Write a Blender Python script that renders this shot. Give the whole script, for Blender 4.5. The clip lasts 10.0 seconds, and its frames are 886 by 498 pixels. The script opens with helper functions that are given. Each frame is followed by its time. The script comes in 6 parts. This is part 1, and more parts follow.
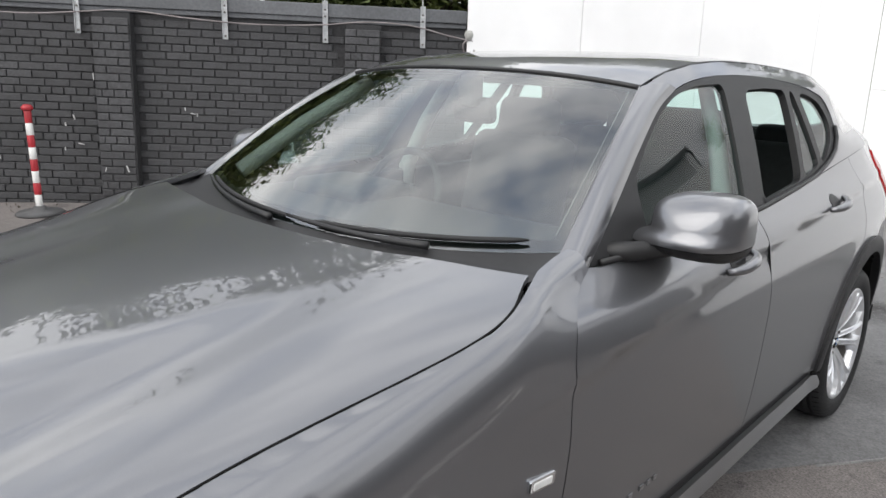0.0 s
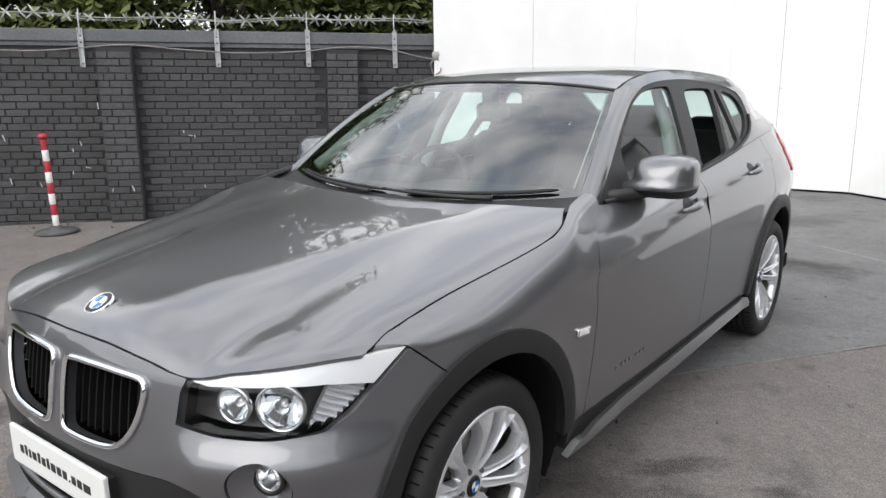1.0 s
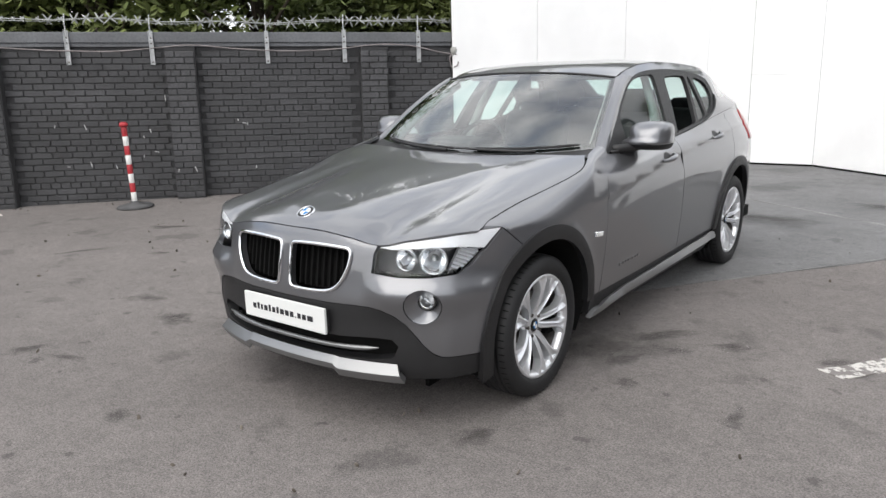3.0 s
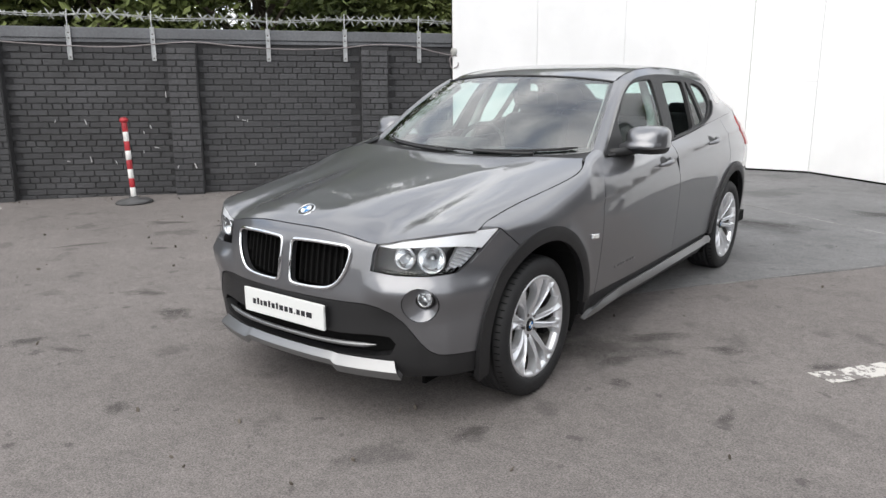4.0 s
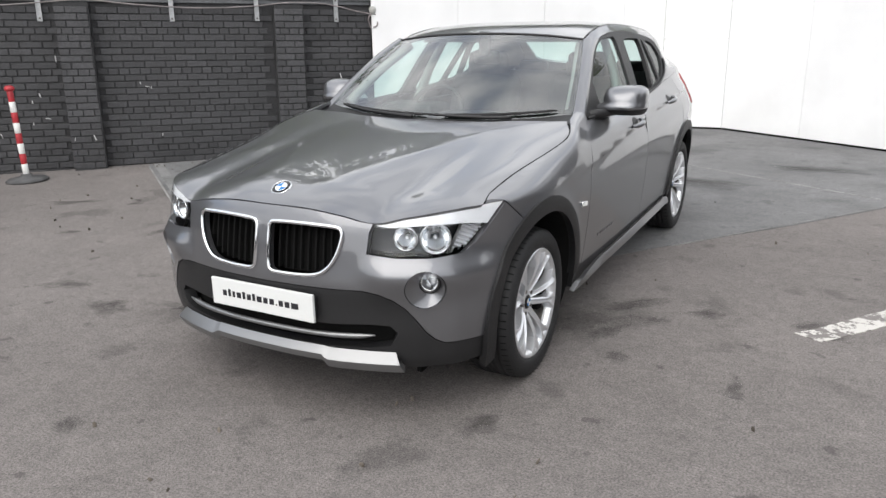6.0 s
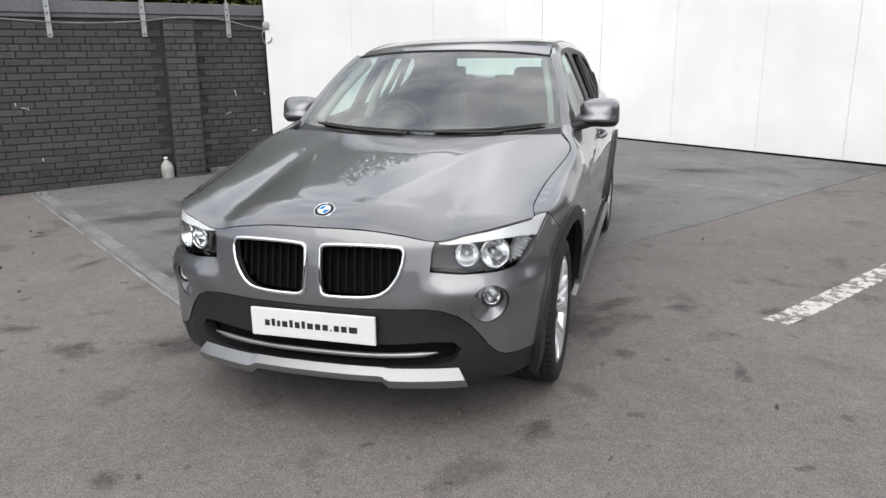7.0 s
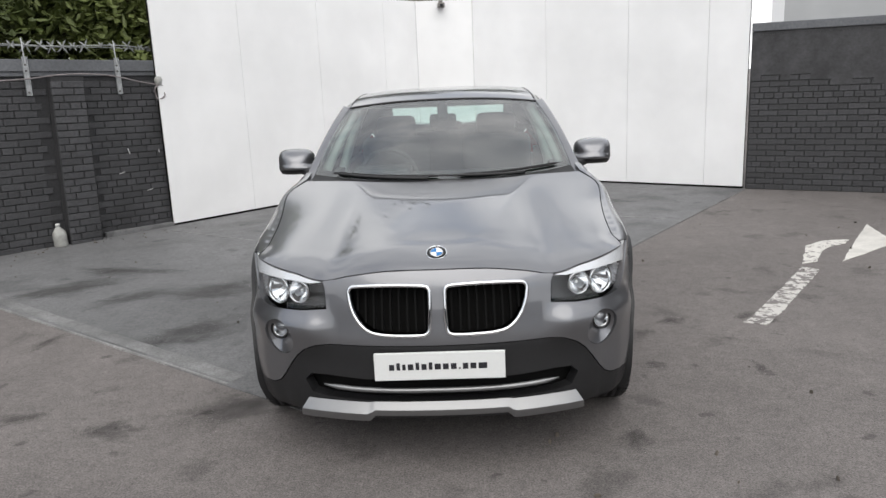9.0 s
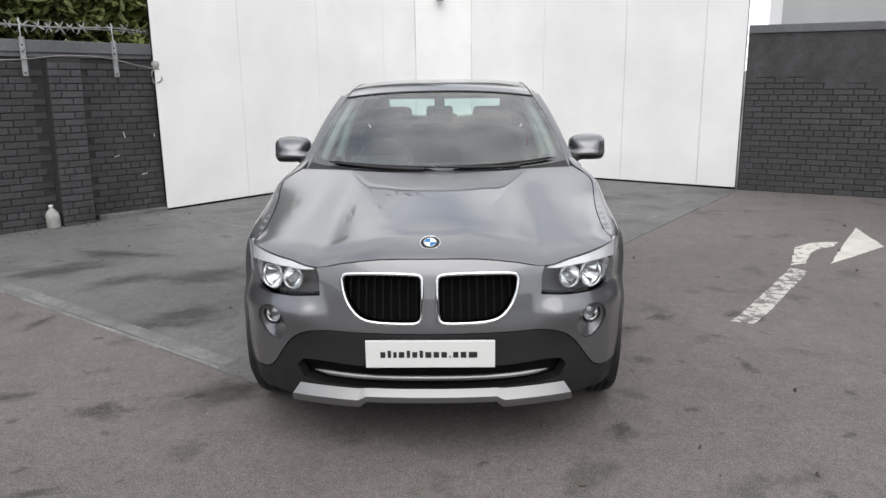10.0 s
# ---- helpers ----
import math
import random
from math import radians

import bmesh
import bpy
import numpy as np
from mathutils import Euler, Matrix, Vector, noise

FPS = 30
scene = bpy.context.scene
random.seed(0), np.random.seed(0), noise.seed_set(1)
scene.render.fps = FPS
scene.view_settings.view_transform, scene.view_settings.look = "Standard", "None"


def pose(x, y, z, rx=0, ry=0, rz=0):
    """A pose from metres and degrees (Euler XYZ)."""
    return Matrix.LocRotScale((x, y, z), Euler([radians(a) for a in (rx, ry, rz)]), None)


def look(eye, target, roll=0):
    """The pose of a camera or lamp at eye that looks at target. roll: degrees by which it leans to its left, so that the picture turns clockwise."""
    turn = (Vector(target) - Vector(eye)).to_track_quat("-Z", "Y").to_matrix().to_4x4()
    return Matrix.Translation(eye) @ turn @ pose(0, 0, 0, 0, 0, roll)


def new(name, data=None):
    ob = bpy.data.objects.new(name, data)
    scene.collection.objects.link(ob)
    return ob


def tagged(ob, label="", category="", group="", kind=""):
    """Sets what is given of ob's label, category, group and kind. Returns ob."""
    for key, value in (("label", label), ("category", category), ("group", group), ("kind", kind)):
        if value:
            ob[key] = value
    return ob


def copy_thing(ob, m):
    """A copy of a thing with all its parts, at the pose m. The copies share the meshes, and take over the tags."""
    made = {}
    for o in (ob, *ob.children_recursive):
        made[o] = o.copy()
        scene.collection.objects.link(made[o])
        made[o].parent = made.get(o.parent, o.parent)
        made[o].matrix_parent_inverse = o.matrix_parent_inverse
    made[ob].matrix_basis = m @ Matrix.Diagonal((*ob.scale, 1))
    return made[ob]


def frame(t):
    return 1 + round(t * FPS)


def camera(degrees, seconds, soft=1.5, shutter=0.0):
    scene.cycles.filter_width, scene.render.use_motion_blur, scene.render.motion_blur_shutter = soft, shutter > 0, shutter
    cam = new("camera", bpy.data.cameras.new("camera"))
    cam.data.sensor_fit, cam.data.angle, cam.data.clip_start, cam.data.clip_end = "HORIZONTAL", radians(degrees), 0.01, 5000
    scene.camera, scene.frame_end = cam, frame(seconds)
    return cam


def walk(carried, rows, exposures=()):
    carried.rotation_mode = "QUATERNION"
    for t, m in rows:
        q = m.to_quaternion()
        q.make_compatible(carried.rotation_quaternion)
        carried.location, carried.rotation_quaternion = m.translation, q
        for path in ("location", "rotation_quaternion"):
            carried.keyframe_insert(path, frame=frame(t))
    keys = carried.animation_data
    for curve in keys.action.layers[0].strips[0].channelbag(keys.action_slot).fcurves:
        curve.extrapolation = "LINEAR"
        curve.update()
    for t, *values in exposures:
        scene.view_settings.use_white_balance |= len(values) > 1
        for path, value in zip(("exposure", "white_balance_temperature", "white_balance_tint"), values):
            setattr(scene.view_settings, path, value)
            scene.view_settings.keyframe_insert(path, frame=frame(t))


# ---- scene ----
cam = camera(61.05, 10.0)
PATH = [
    (0, (1.623, 0.141, 1.472), (0.318, 1.572, 0.973), 1.50),
    (0.5, (1.786, -0.339, 1.486), (0.481, 1.100, 1.010), 0.17),
    (1, (1.933, -0.817, 1.479), (0.738, 0.720, 1.022), -0.82),
    (1.5, (2.116, -1.200, 1.483), (0.930, 0.340, 1.012), -1.88),
    (2, (2.265, -1.580, 1.511), (1.075, -0.046, 1.030), -2.39),
    (2.5, (2.374, -1.942, 1.506), (1.211, -0.386, 1.030), -2.28),
    (2.7, (2.418, -2.024, 1.503), (1.250, -0.473, 1.024), -2.08),
    (3.8, (2.476, -2.132, 1.506), (1.309, -0.576, 1.037), -0.61),
    (4, (2.476, -2.132, 1.510), (1.310, -0.579, 1.033), -0.61),
    (4.5, (2.468, -2.114, 1.506), (1.302, -0.564, 1.017), -0.62),
    (5, (2.454, -2.103, 1.504), (1.288, -0.556, 1.007), -0.68),
    (5.5, (2.276, -2.094, 1.464), (1.162, -0.519, 0.935), 2.25),
    (5.7, (2.160, -2.094, 1.482), (1.118, -0.478, 0.932), 0.81),
    (6.8, (1.371, -2.354, 1.513), (0.743, -0.548, 0.928), -0.41),
    (7, (1.230, -2.450, 1.532), (0.694, -0.604, 0.982), -0.99),
    (7.5, (0.875, -2.533, 1.528), (0.517, -0.623, 1.052), -1.02),
    (8, (0.497, -2.594, 1.544), (0.277, -0.668, 1.053), -1.27),
    (8.5, (0.186, -2.727, 1.559), (0.099, -0.776, 1.130), -2.86),
    (9, (0.120, -2.783, 1.569), (0.058, -0.834, 1.124), -2.37),
    (9.5, (0.112, -2.815, 1.565), (0.063, -0.867, 1.115), -1.39),
    (10, (0.116, -2.821, 1.565), (0.074, -0.875, 1.102), -0.68),
]
walk(cam, [(t, look(eye, target, roll)) for t, eye, target, roll in PATH],
     [(0.0, 0.98), (5.7, 0.98), (7.0, 0.88), (8.0, 0.69), (8.6, 0.62), (10.0, 0.62)])

# ---------------------------------------------------------------- sky and sun
world = bpy.data.worlds.new("sky")
scene.world = world
world.use_nodes = True
wn, wl = world.node_tree.nodes, world.node_tree.links
wn.clear()
sky = wn.new("ShaderNodeTexSky")
sky.sky_type, sky.sun_disc = "NISHITA", False
SUN_ELEV, SUN_TURN = radians(48), radians(174)
sky.sun_elevation, sky.sun_rotation = SUN_ELEV, SUN_TURN
bg_sky, bg_cloud, sky_mix, sky_out = wn.new("ShaderNodeBackground"), wn.new("ShaderNodeBackground"), wn.new("ShaderNodeMixShader"), wn.new("ShaderNodeOutputWorld")
wl.new(sky.outputs[0], bg_sky.inputs[0])
bg_sky.inputs[1].default_value = 0.12
co = wn.new("ShaderNodeTexCoord")
squash = wn.new("ShaderNodeMapping")
squash.inputs["Scale"].default_value = (1.0, 1.0, 2.2)
squash.inputs["Rotation"].default_value = (0, 0, radians(205))
wl.new(co.outputs["Generated"], squash.inputs["Vector"])
puffs = wn.new("ShaderNodeTexNoise")
puffs.inputs["Scale"].default_value, puffs.inputs["Detail"].default_value, puffs.inputs["Roughness"].default_value = 2.3, 7.0, 0.55
wl.new(squash.outputs[0], puffs.inputs["Vector"])
cover = wn.new("ShaderNodeValToRGB")
cover.color_ramp.elements[0].position, cover.color_ramp.elements[1].position = 0.24, 0.47
wl.new(puffs.outputs[0], cover.inputs[0])
shade_noise = wn.new("ShaderNodeTexNoise")
shade_noise.inputs["Scale"].default_value, shade_noise.inputs["Detail"].default_value = 4.0, 6.0
wl.new(squash.outputs[0], shade_noise.inputs["Vector"])
cloud_tone = wn.new("ShaderNodeValToRGB")
cloud_tone.color_ramp.elements[0].position, cloud_tone.color_ramp.elements[1].position = 0.3, 0.7
cloud_tone.color_ramp.elements[0].color, cloud_tone.color_ramp.elements[1].color = (0.40, 0.42, 0.46, 1), (1.0, 1.0, 1.0, 1)
wl.new(shade_noise.outputs[0], cloud_tone.inputs[0])
wl.new(cloud_tone.outputs[0], bg_cloud.inputs[0])
bg_cloud.inputs[1].default_value = 1.12
wl.new(cover.outputs[0], sky_mix.inputs[0])
wl.new(bg_sky.outputs[0], sky_mix.inputs[1])
wl.new(bg_cloud.outputs[0], sky_mix.inputs[2])
wl.new(sky_mix.outputs[0], sky_out.inputs[0])

sun = new("sun", bpy.data.lights.new("sun", "SUN"))
sun.data.energy, sun.data.angle, sun.data.color = 1.15, radians(65), (1.0, 0.96, 0.9)
sun.matrix_world = look((1, -7, 10), (0, 2, 0))

# ---------------------------------------------------------------- materials


def material(name, base, rough=0.6, metal=0.0, grain=0.0, scale=20.0, stain=0.0, stain_scale=1.5, bump=0.0, bump_scale=80.0,
             coat=0.0, per_object=0.0, per_island=0.0, spec=0.5, rough_var=0.0, layers=(), spots=()):
    """A surface with fine grain, broad stains, relief and a tone that differs from piece to piece."""
    m = bpy.data.materials.new(name)
    m.use_nodes = True
    n, l = m.node_tree.nodes, m.node_tree.links
    b = n["Principled BSDF"]
    b.inputs["Base Color"].default_value = (*base, 1)
    b.inputs["Roughness"].default_value = rough
    b.inputs["Metallic"].default_value = metal
    b.inputs["Coat Weight"].default_value = coat
    b.inputs["Coat Roughness"].default_value = 0.02
    b.inputs["Specular IOR Level"].default_value = spec
    geo = n.new("ShaderNodeTexCoord")
    place = geo.outputs["Object"]
    tone = None

    def vary(source, low, high, amount):
        nonlocal tone
        r = n.new("ShaderNodeMapRange")
        r.inputs[1].default_value, r.inputs[2].default_value = low, high
        r.inputs[3].default_value, r.inputs[4].default_value = 1 - amount, 1 + amount * 0.6
        l.new(source, r.inputs[0])
        if tone is None:
            tone = r.outputs[0]
        else:
            mul = n.new("ShaderNodeMath")
            mul.operation = "MULTIPLY"
            l.new(tone, mul.inputs[0])
            l.new(r.outputs[0], mul.inputs[1])
            tone = mul.outputs[0]

    def noise_node(s, detail=5.0):
        t = n.new("ShaderNodeTexNoise")
        t.inputs["Scale"].default_value, t.inputs["Detail"].default_value = s, detail
        l.new(place, t.inputs["Vector"])
        return t.outputs[0]

    if grain:
        vary(noise_node(scale), 0.3, 0.7, grain)
    if stain:
        vary(noise_node(stain_scale, 8.0), 0.35, 0.65, stain)
    for s, amount in layers:
        vary(noise_node(s, 3.0), 0.32, 0.68, amount)
    for s, low, high, depth in spots:
        r = n.new("ShaderNodeMapRange")
        r.inputs[1].default_value, r.inputs[2].default_value = low, high
        r.inputs[3].default_value, r.inputs[4].default_value = 1.0, depth
        l.new(noise_node(s, 7.0), r.inputs[0])
        mul = n.new("ShaderNodeMath")
        mul.operation = "MULTIPLY"
        l.new(tone, mul.inputs[0])
        l.new(r.outputs[0], mul.inputs[1])
        tone = mul.outputs[0]
    if per_object:
        info = n.new("ShaderNodeObjectInfo")
        vary(info.outputs["Random"], 0, 1, per_object)
    if per_island:
        info = n.new("ShaderNodeNewGeometry")
        vary(info.outputs["Random Per Island"], 0, 1, per_island)
    if tone is not None:
        mixer = n.new("ShaderNodeMix")
        mixer.data_type, mixer.blend_type = "RGBA", "MULTIPLY"
        mixer.inputs[0].default_value = 1.0
        mixer.inputs[6].default_value = (*base, 1)
        l.new(tone, mixer.inputs[7])
        l.new(mixer.outputs[2], b.inputs["Base Color"])
    if rough_var:
        r = n.new("ShaderNodeMapRange")
        r.inputs[1].default_value, r.inputs[2].default_value = 0.3, 0.7
        r.inputs[3].default_value, r.inputs[4].default_value = rough - rough_var, rough + rough_var
        l.new(noise_node(stain_scale * 3), r.inputs[0])
        l.new(r.outputs[0], b.inputs["Roughness"])
    if bump:
        bn = n.new("ShaderNodeBump")
        bn.inputs["Strength"].default_value, bn.inputs["Distance"].default_value = min(1.0, bump), 0.01
        l.new(noise_node(bump_scale, 6.0), bn.inputs["Height"])
        l.new(bn.outputs[0], b.inputs["Normal"])
    return m


def glass_material(name, tint, film=0.05):
    m = bpy.data.materials.new(name)
    m.use_nodes = True
    n, l = m.node_tree.nodes, m.node_tree.links
    n.clear()
    clear, shine, fres, mix_, out = (n.new("ShaderNode" + k) for k in ("BsdfTransparent", "BsdfGlossy", "LayerWeight", "MixShader", "OutputMaterial"))
    clear.inputs[0].default_value = (*tint, 1)
    shine.inputs["Roughness"].default_value = 0.01
    fres.inputs["Blend"].default_value = 0.5
    power, lift = n.new("ShaderNodeMath"), n.new("ShaderNodeMath")
    power.operation, power.inputs[1].default_value = "POWER", 4.0
    lift.operation, lift.use_clamp = "MULTIPLY_ADD", True
    lift.inputs[1].default_value, lift.inputs[2].default_value = 0.9, film
    l.new(fres.outputs["Facing"], power.inputs[0])
    l.new(power.outputs[0], lift.inputs[0])
    l.new(lift.outputs[0], mix_.inputs[0])
    l.new(clear.outputs[0], mix_.inputs[1])
    l.new(shine.outputs[0], mix_.inputs[2])
    l.new(mix_.outputs[0], out.inputs[0])
    return m


def stain_material(name, base):
    """A dark blot on the ground, ragged and fading out from its middle."""
    m = material(name, base, 0.7)
    n, l = m.node_tree.nodes, m.node_tree.links
    co_, far, blot, info = (n.new("ShaderNode" + k) for k in ("TexCoord", "VectorMath", "TexNoise", "ObjectInfo"))
    far.operation = "LENGTH"
    l.new(co_.outputs["Object"], far.inputs[0])
    blot.noise_dimensions = "4D"
    blot.inputs["Scale"].default_value, blot.inputs["Detail"].default_value, blot.inputs["Roughness"].default_value = 1.6, 7.0, 0.62
    turn = n.new("ShaderNodeMath")
    turn.operation, turn.inputs[1].default_value = "MULTIPLY", 60.0
    l.new(info.outputs["Random"], turn.inputs[0])
    l.new(turn.outputs[0], blot.inputs["W"])
    l.new(co_.outputs["Object"], blot.inputs["Vector"])
    fall = n.new("ShaderNodeMath")
    fall.operation, fall.inputs[1].default_value = "MULTIPLY_ADD", -0.42
    l.new(far.outputs["Value"], fall.inputs[0])
    l.new(blot.outputs[0], fall.inputs[2])
    r = n.new("ShaderNodeMapRange")
    r.inputs[1].default_value, r.inputs[2].default_value, r.inputs[4].default_value = 0.16, 0.46, 0.42
    l.new(fall.outputs[0], r.inputs[0])
    l.new(r.outputs[0], n["Principled BSDF"].inputs["Alpha"])
    return m


def worn_paint(name, base, under, amount, scale):
    """Road paint through which the asphalt shows where it has worn away."""
    m = material(name, base, 0.7, bump=0.3, bump_scale=120)
    n, l = m.node_tree.nodes, m.node_tree.links
    b = n["Principled BSDF"]
    t = n.new("ShaderNodeTexNoise")
    t.inputs["Scale"].default_value, t.inputs["Detail"].default_value, t.inputs["Roughness"].default_value = scale, 9.0, 0.7
    g = n.new("ShaderNodeTexCoord")
    l.new(g.outputs["Object"], t.inputs["Vector"])
    r = n.new("ShaderNodeValToRGB")
    r.color_ramp.elements[0].position, r.color_ramp.elements[1].position = amount, amount + 0.04
    l.new(t.outputs[0], r.inputs[0])
    mixer = n.new("ShaderNodeMix")
    mixer.data_type = "RGBA"
    mixer.inputs[6].default_value, mixer.inputs[7].default_value = (*under, 1), (*base, 1)
    l.new(r.outputs[0], mixer.inputs[0])
    l.new(mixer.outputs[2], b.inputs["Base Color"])
    return m


PAINT = material("grey_metallic_paint", (0.178, 0.181, 0.193), 0.36, 0.8, grain=0.06, scale=900, coat=1.0)
PAINT.node_tree.nodes["Principled BSDF"].inputs["Coat IOR"].default_value = 1.62
BLACK = material("black_textured_plastic", (0.012, 0.012, 0.013), 0.5, bump=0.12, bump_scale=500, grain=0.1, scale=60)
GLOSS_BLACK = material("gloss_black_plastic", (0.008, 0.008, 0.009), 0.12)
VOID = material("black_lining", (0.006, 0.006, 0.006), 0.9, spec=0.15)
SILVER = material("satin_silver_plastic", (0.27, 0.272, 0.276), 0.36, 0.8, grain=0.04, scale=500)
CHROME = material("chrome", (0.82, 0.83, 0.85), 0.06, 1.0)
RUBBER = material("tyre_rubber", (0.010, 0.010, 0.011), 0.65, bump=0.15, bump_scale=300, stain=0.25, stain_scale=9)
ALLOY = material("silver_alloy", (0.74, 0.75, 0.77), 0.28, 0.7, grain=0.05, scale=200)
ALLOY_DULL = material("dull_silver_lettering", (0.26, 0.26, 0.265), 0.4, 0.8)
STEEL_DARK = material("brake_steel_barrel_shade", (0.2, 0.19, 0.18), 0.45, 0.9, stain=0.4, stain_scale=20)
SCREEN = glass_material("windscreen_glass", (0.76, 0.88, 0.84), film=0.22)
GLASS = glass_material("tinted_window_glass", (0.72, 0.88, 0.84), film=0.03)
LENS = glass_material("clear_lamp_lens", (0.96, 0.97, 0.98), film=0.05)
AMBER = material("pale_indicator_reflector", (0.52, 0.45, 0.43), 0.2, 0.6)
BOWL = material("bright_reflector", (0.66, 0.67, 0.68), 0.07, 1.0)
HOUSING = material("grey_lamp_housing", (0.032, 0.032, 0.034), 0.3, 0.2)
BROW = material("white_lamp_strip", (0.80, 0.81, 0.83), 0.25)
RED = material("red_lens", (0.35, 0.01, 0.012), 0.12)
CLOTH = material("dark_seat_cloth", (0.05, 0.05, 0.052), 0.9, grain=0.12, scale=40)
TRIM = material("soft_dashboard_plastic", (0.035, 0.035, 0.036), 0.65, grain=0.1, scale=30)
GREY_TRIM = material("light_grey_pillar_trim", (0.38, 0.38, 0.37), 0.8, grain=0.1, scale=100)
PLATE = material("white_plate_acrylic", (0.72, 0.73, 0.72), 0.35, grain=0.02, scale=90)
INK = material("dark_plate_print", (0.02, 0.02, 0.025), 0.4)
WHITE = material("white_enamel", (0.8, 0.8, 0.8), 0.2)
BLUE = material("blue_enamel", (0.02, 0.16, 0.42), 0.2)
BRICK = material("dark_grey_painted_brick", (0.062, 0.062, 0.066), 0.62, grain=0.3, scale=45, stain=0.25, stain_scale=2.2, bump=0.5, bump_scale=70, per_object=0.22, per_island=0.22)
MORTAR = material("dark_painted_mortar", (0.034, 0.034, 0.036), 0.85, grain=0.3, scale=60, bump=0.5, bump_scale=90)
RENDERED = material("dark_grey_painted_render", (0.055, 0.055, 0.058), 0.7, grain=0.2, scale=25, stain=0.35, stain_scale=2.2, layers=((9.0, 0.15),), bump=0.5, bump_scale=30)
COPING = material("grey_painted_coping", (0.13, 0.135, 0.145), 0.7, grain=0.2, scale=40, stain=0.25, stain_scale=1.2, bump=0.3, bump_scale=80)
BOARD = material("white_painted_board", (0.89, 0.89, 0.893), 0.45, grain=0.02, scale=3, stain=0.06, stain_scale=0.9, bump=0.6, bump_scale=1.6)
ASPHALT = material("worn_asphalt", (0.192, 0.174, 0.166), 0.88, grain=0.5, scale=120, stain=0.10, stain_scale=0.5, layers=((34.0, 0.16), (11.0, 0.10), (3.1, 0.08)), spots=((2.3, 0.60, 0.67, 0.72), (7.0, 0.66, 0.70, 0.62)), bump=0.5, bump_scale=200)
CONCRETE = material("smooth_grey_concrete", (0.168, 0.168, 0.170), 0.8, grain=0.3, scale=90, stain=0.2, stain_scale=0.6, layers=((20.0, 0.08), (5.0, 0.10)), spots=((1.1, 0.54, 0.64, 0.70), (4.0, 0.62, 0.68, 0.70)), bump=0.3, bump_scale=150)
PALE_EDGE = material("pale_concrete_edge", (0.27, 0.268, 0.262), 0.85, grain=0.3, scale=60, stain=0.3, stain_scale=4)
GALV = material("galvanised_steel", (0.55, 0.56, 0.57), 0.45, 0.6, grain=0.15, scale=60, stain=0.2, stain_scale=12)
WIRE = material("razor_wire_steel", (0.34, 0.35, 0.34), 0.5, 0.5, stain=0.3, stain_scale=9)
CABLE = material("grey_cable_sheath", (0.26, 0.23, 0.23), 0.6, stain=0.3, stain_scale=6)
REDPLASTIC = material("red_post_plastic", (0.42, 0.03, 0.04), 0.45, stain=0.2, stain_scale=15)
WHITEPLASTIC = material("white_post_plastic", (0.75, 0.75, 0.73), 0.45, stain=0.15, stain_scale=15)
GREYRUBBER = material("grey_rubber_base", (0.07, 0.07, 0.072), 0.8, stain=0.3, stain_scale=10)
MILKY = material("milky_plastic", (0.38, 0.38, 0.36), 0.5, stain=0.25, stain_scale=14)
BARK = material("bark", (0.07, 0.055, 0.04), 0.9, grain=0.4, scale=30, bump=0.8, bump_scale=30)
LEAF = material("tree_leaf", (0.150, 0.180, 0.060), 0.5, per_island=0.4, spec=0.3)
LEAF_DARK = material("dark_tree_leaf", (0.098, 0.125, 0.040), 0.5, per_island=0.4, spec=0.3)
CLADDING = material("pale_grey_cladding", (0.42, 0.43, 0.44), 0.5, stain=0.1, stain_scale=0.5)
ROADWHITE = worn_paint("worn_road_paint", (0.62, 0.60, 0.56), (0.17, 0.155, 0.148), 0.42, 14.0)
ROADFADED = worn_paint("faded_road_paint", (0.55, 0.53, 0.50), (0.17, 0.155, 0.148), 0.475, 13.0)
CHALK = material("white_scratch", (0.5, 0.5, 0.5), 0.8)

# ---------------------------------------------------------------- mesh helpers


def obj(name, bm, mat, parent=None, label="", smooth=False):
    me = bpy.data.meshes.new(name)
    bm.to_mesh(me)
    bm.free()
    me.materials.append(mat)
    if smooth:
        me.polygons.foreach_set("use_smooth", [True] * len(me.polygons))
    ob = new(name, me)
    if parent:
        ob.parent = parent
    if label:
        tagged(ob, label)
    return ob


def part(name, bm, mat, parent, label="", smooth=False):
    return obj(name, bm, mat, parent, label, smooth)


def box(bm, x0, x1, y0, y1, z0, z1, bevel=0.0, m=None):
    r = bmesh.ops.create_cube(bm, size=1.0)
    vs = r["verts"]
    bmesh.ops.scale(bm, vec=(x1 - x0, y1 - y0, z1 - z0), verts=vs)
    bmesh.ops.translate(bm, vec=((x0 + x1) / 2, (y0 + y1) / 2, (z0 + z1) / 2), verts=vs)
    if bevel:
        es = list({e for v in vs for e in v.link_edges})
        vs = list({v for f in bmesh.ops.bevel(bm, geom=es, offset=bevel, segments=2, affect="EDGES", profile=0.6)["faces"] for v in f.verts} | {v for v in vs if v.is_valid})
    if m is not None:
        bmesh.ops.transform(bm, matrix=m, verts=vs)
    return vs


def boxed(*a, **k):
    bm = bmesh.new()
    box(bm, *a, **k)
    return bm


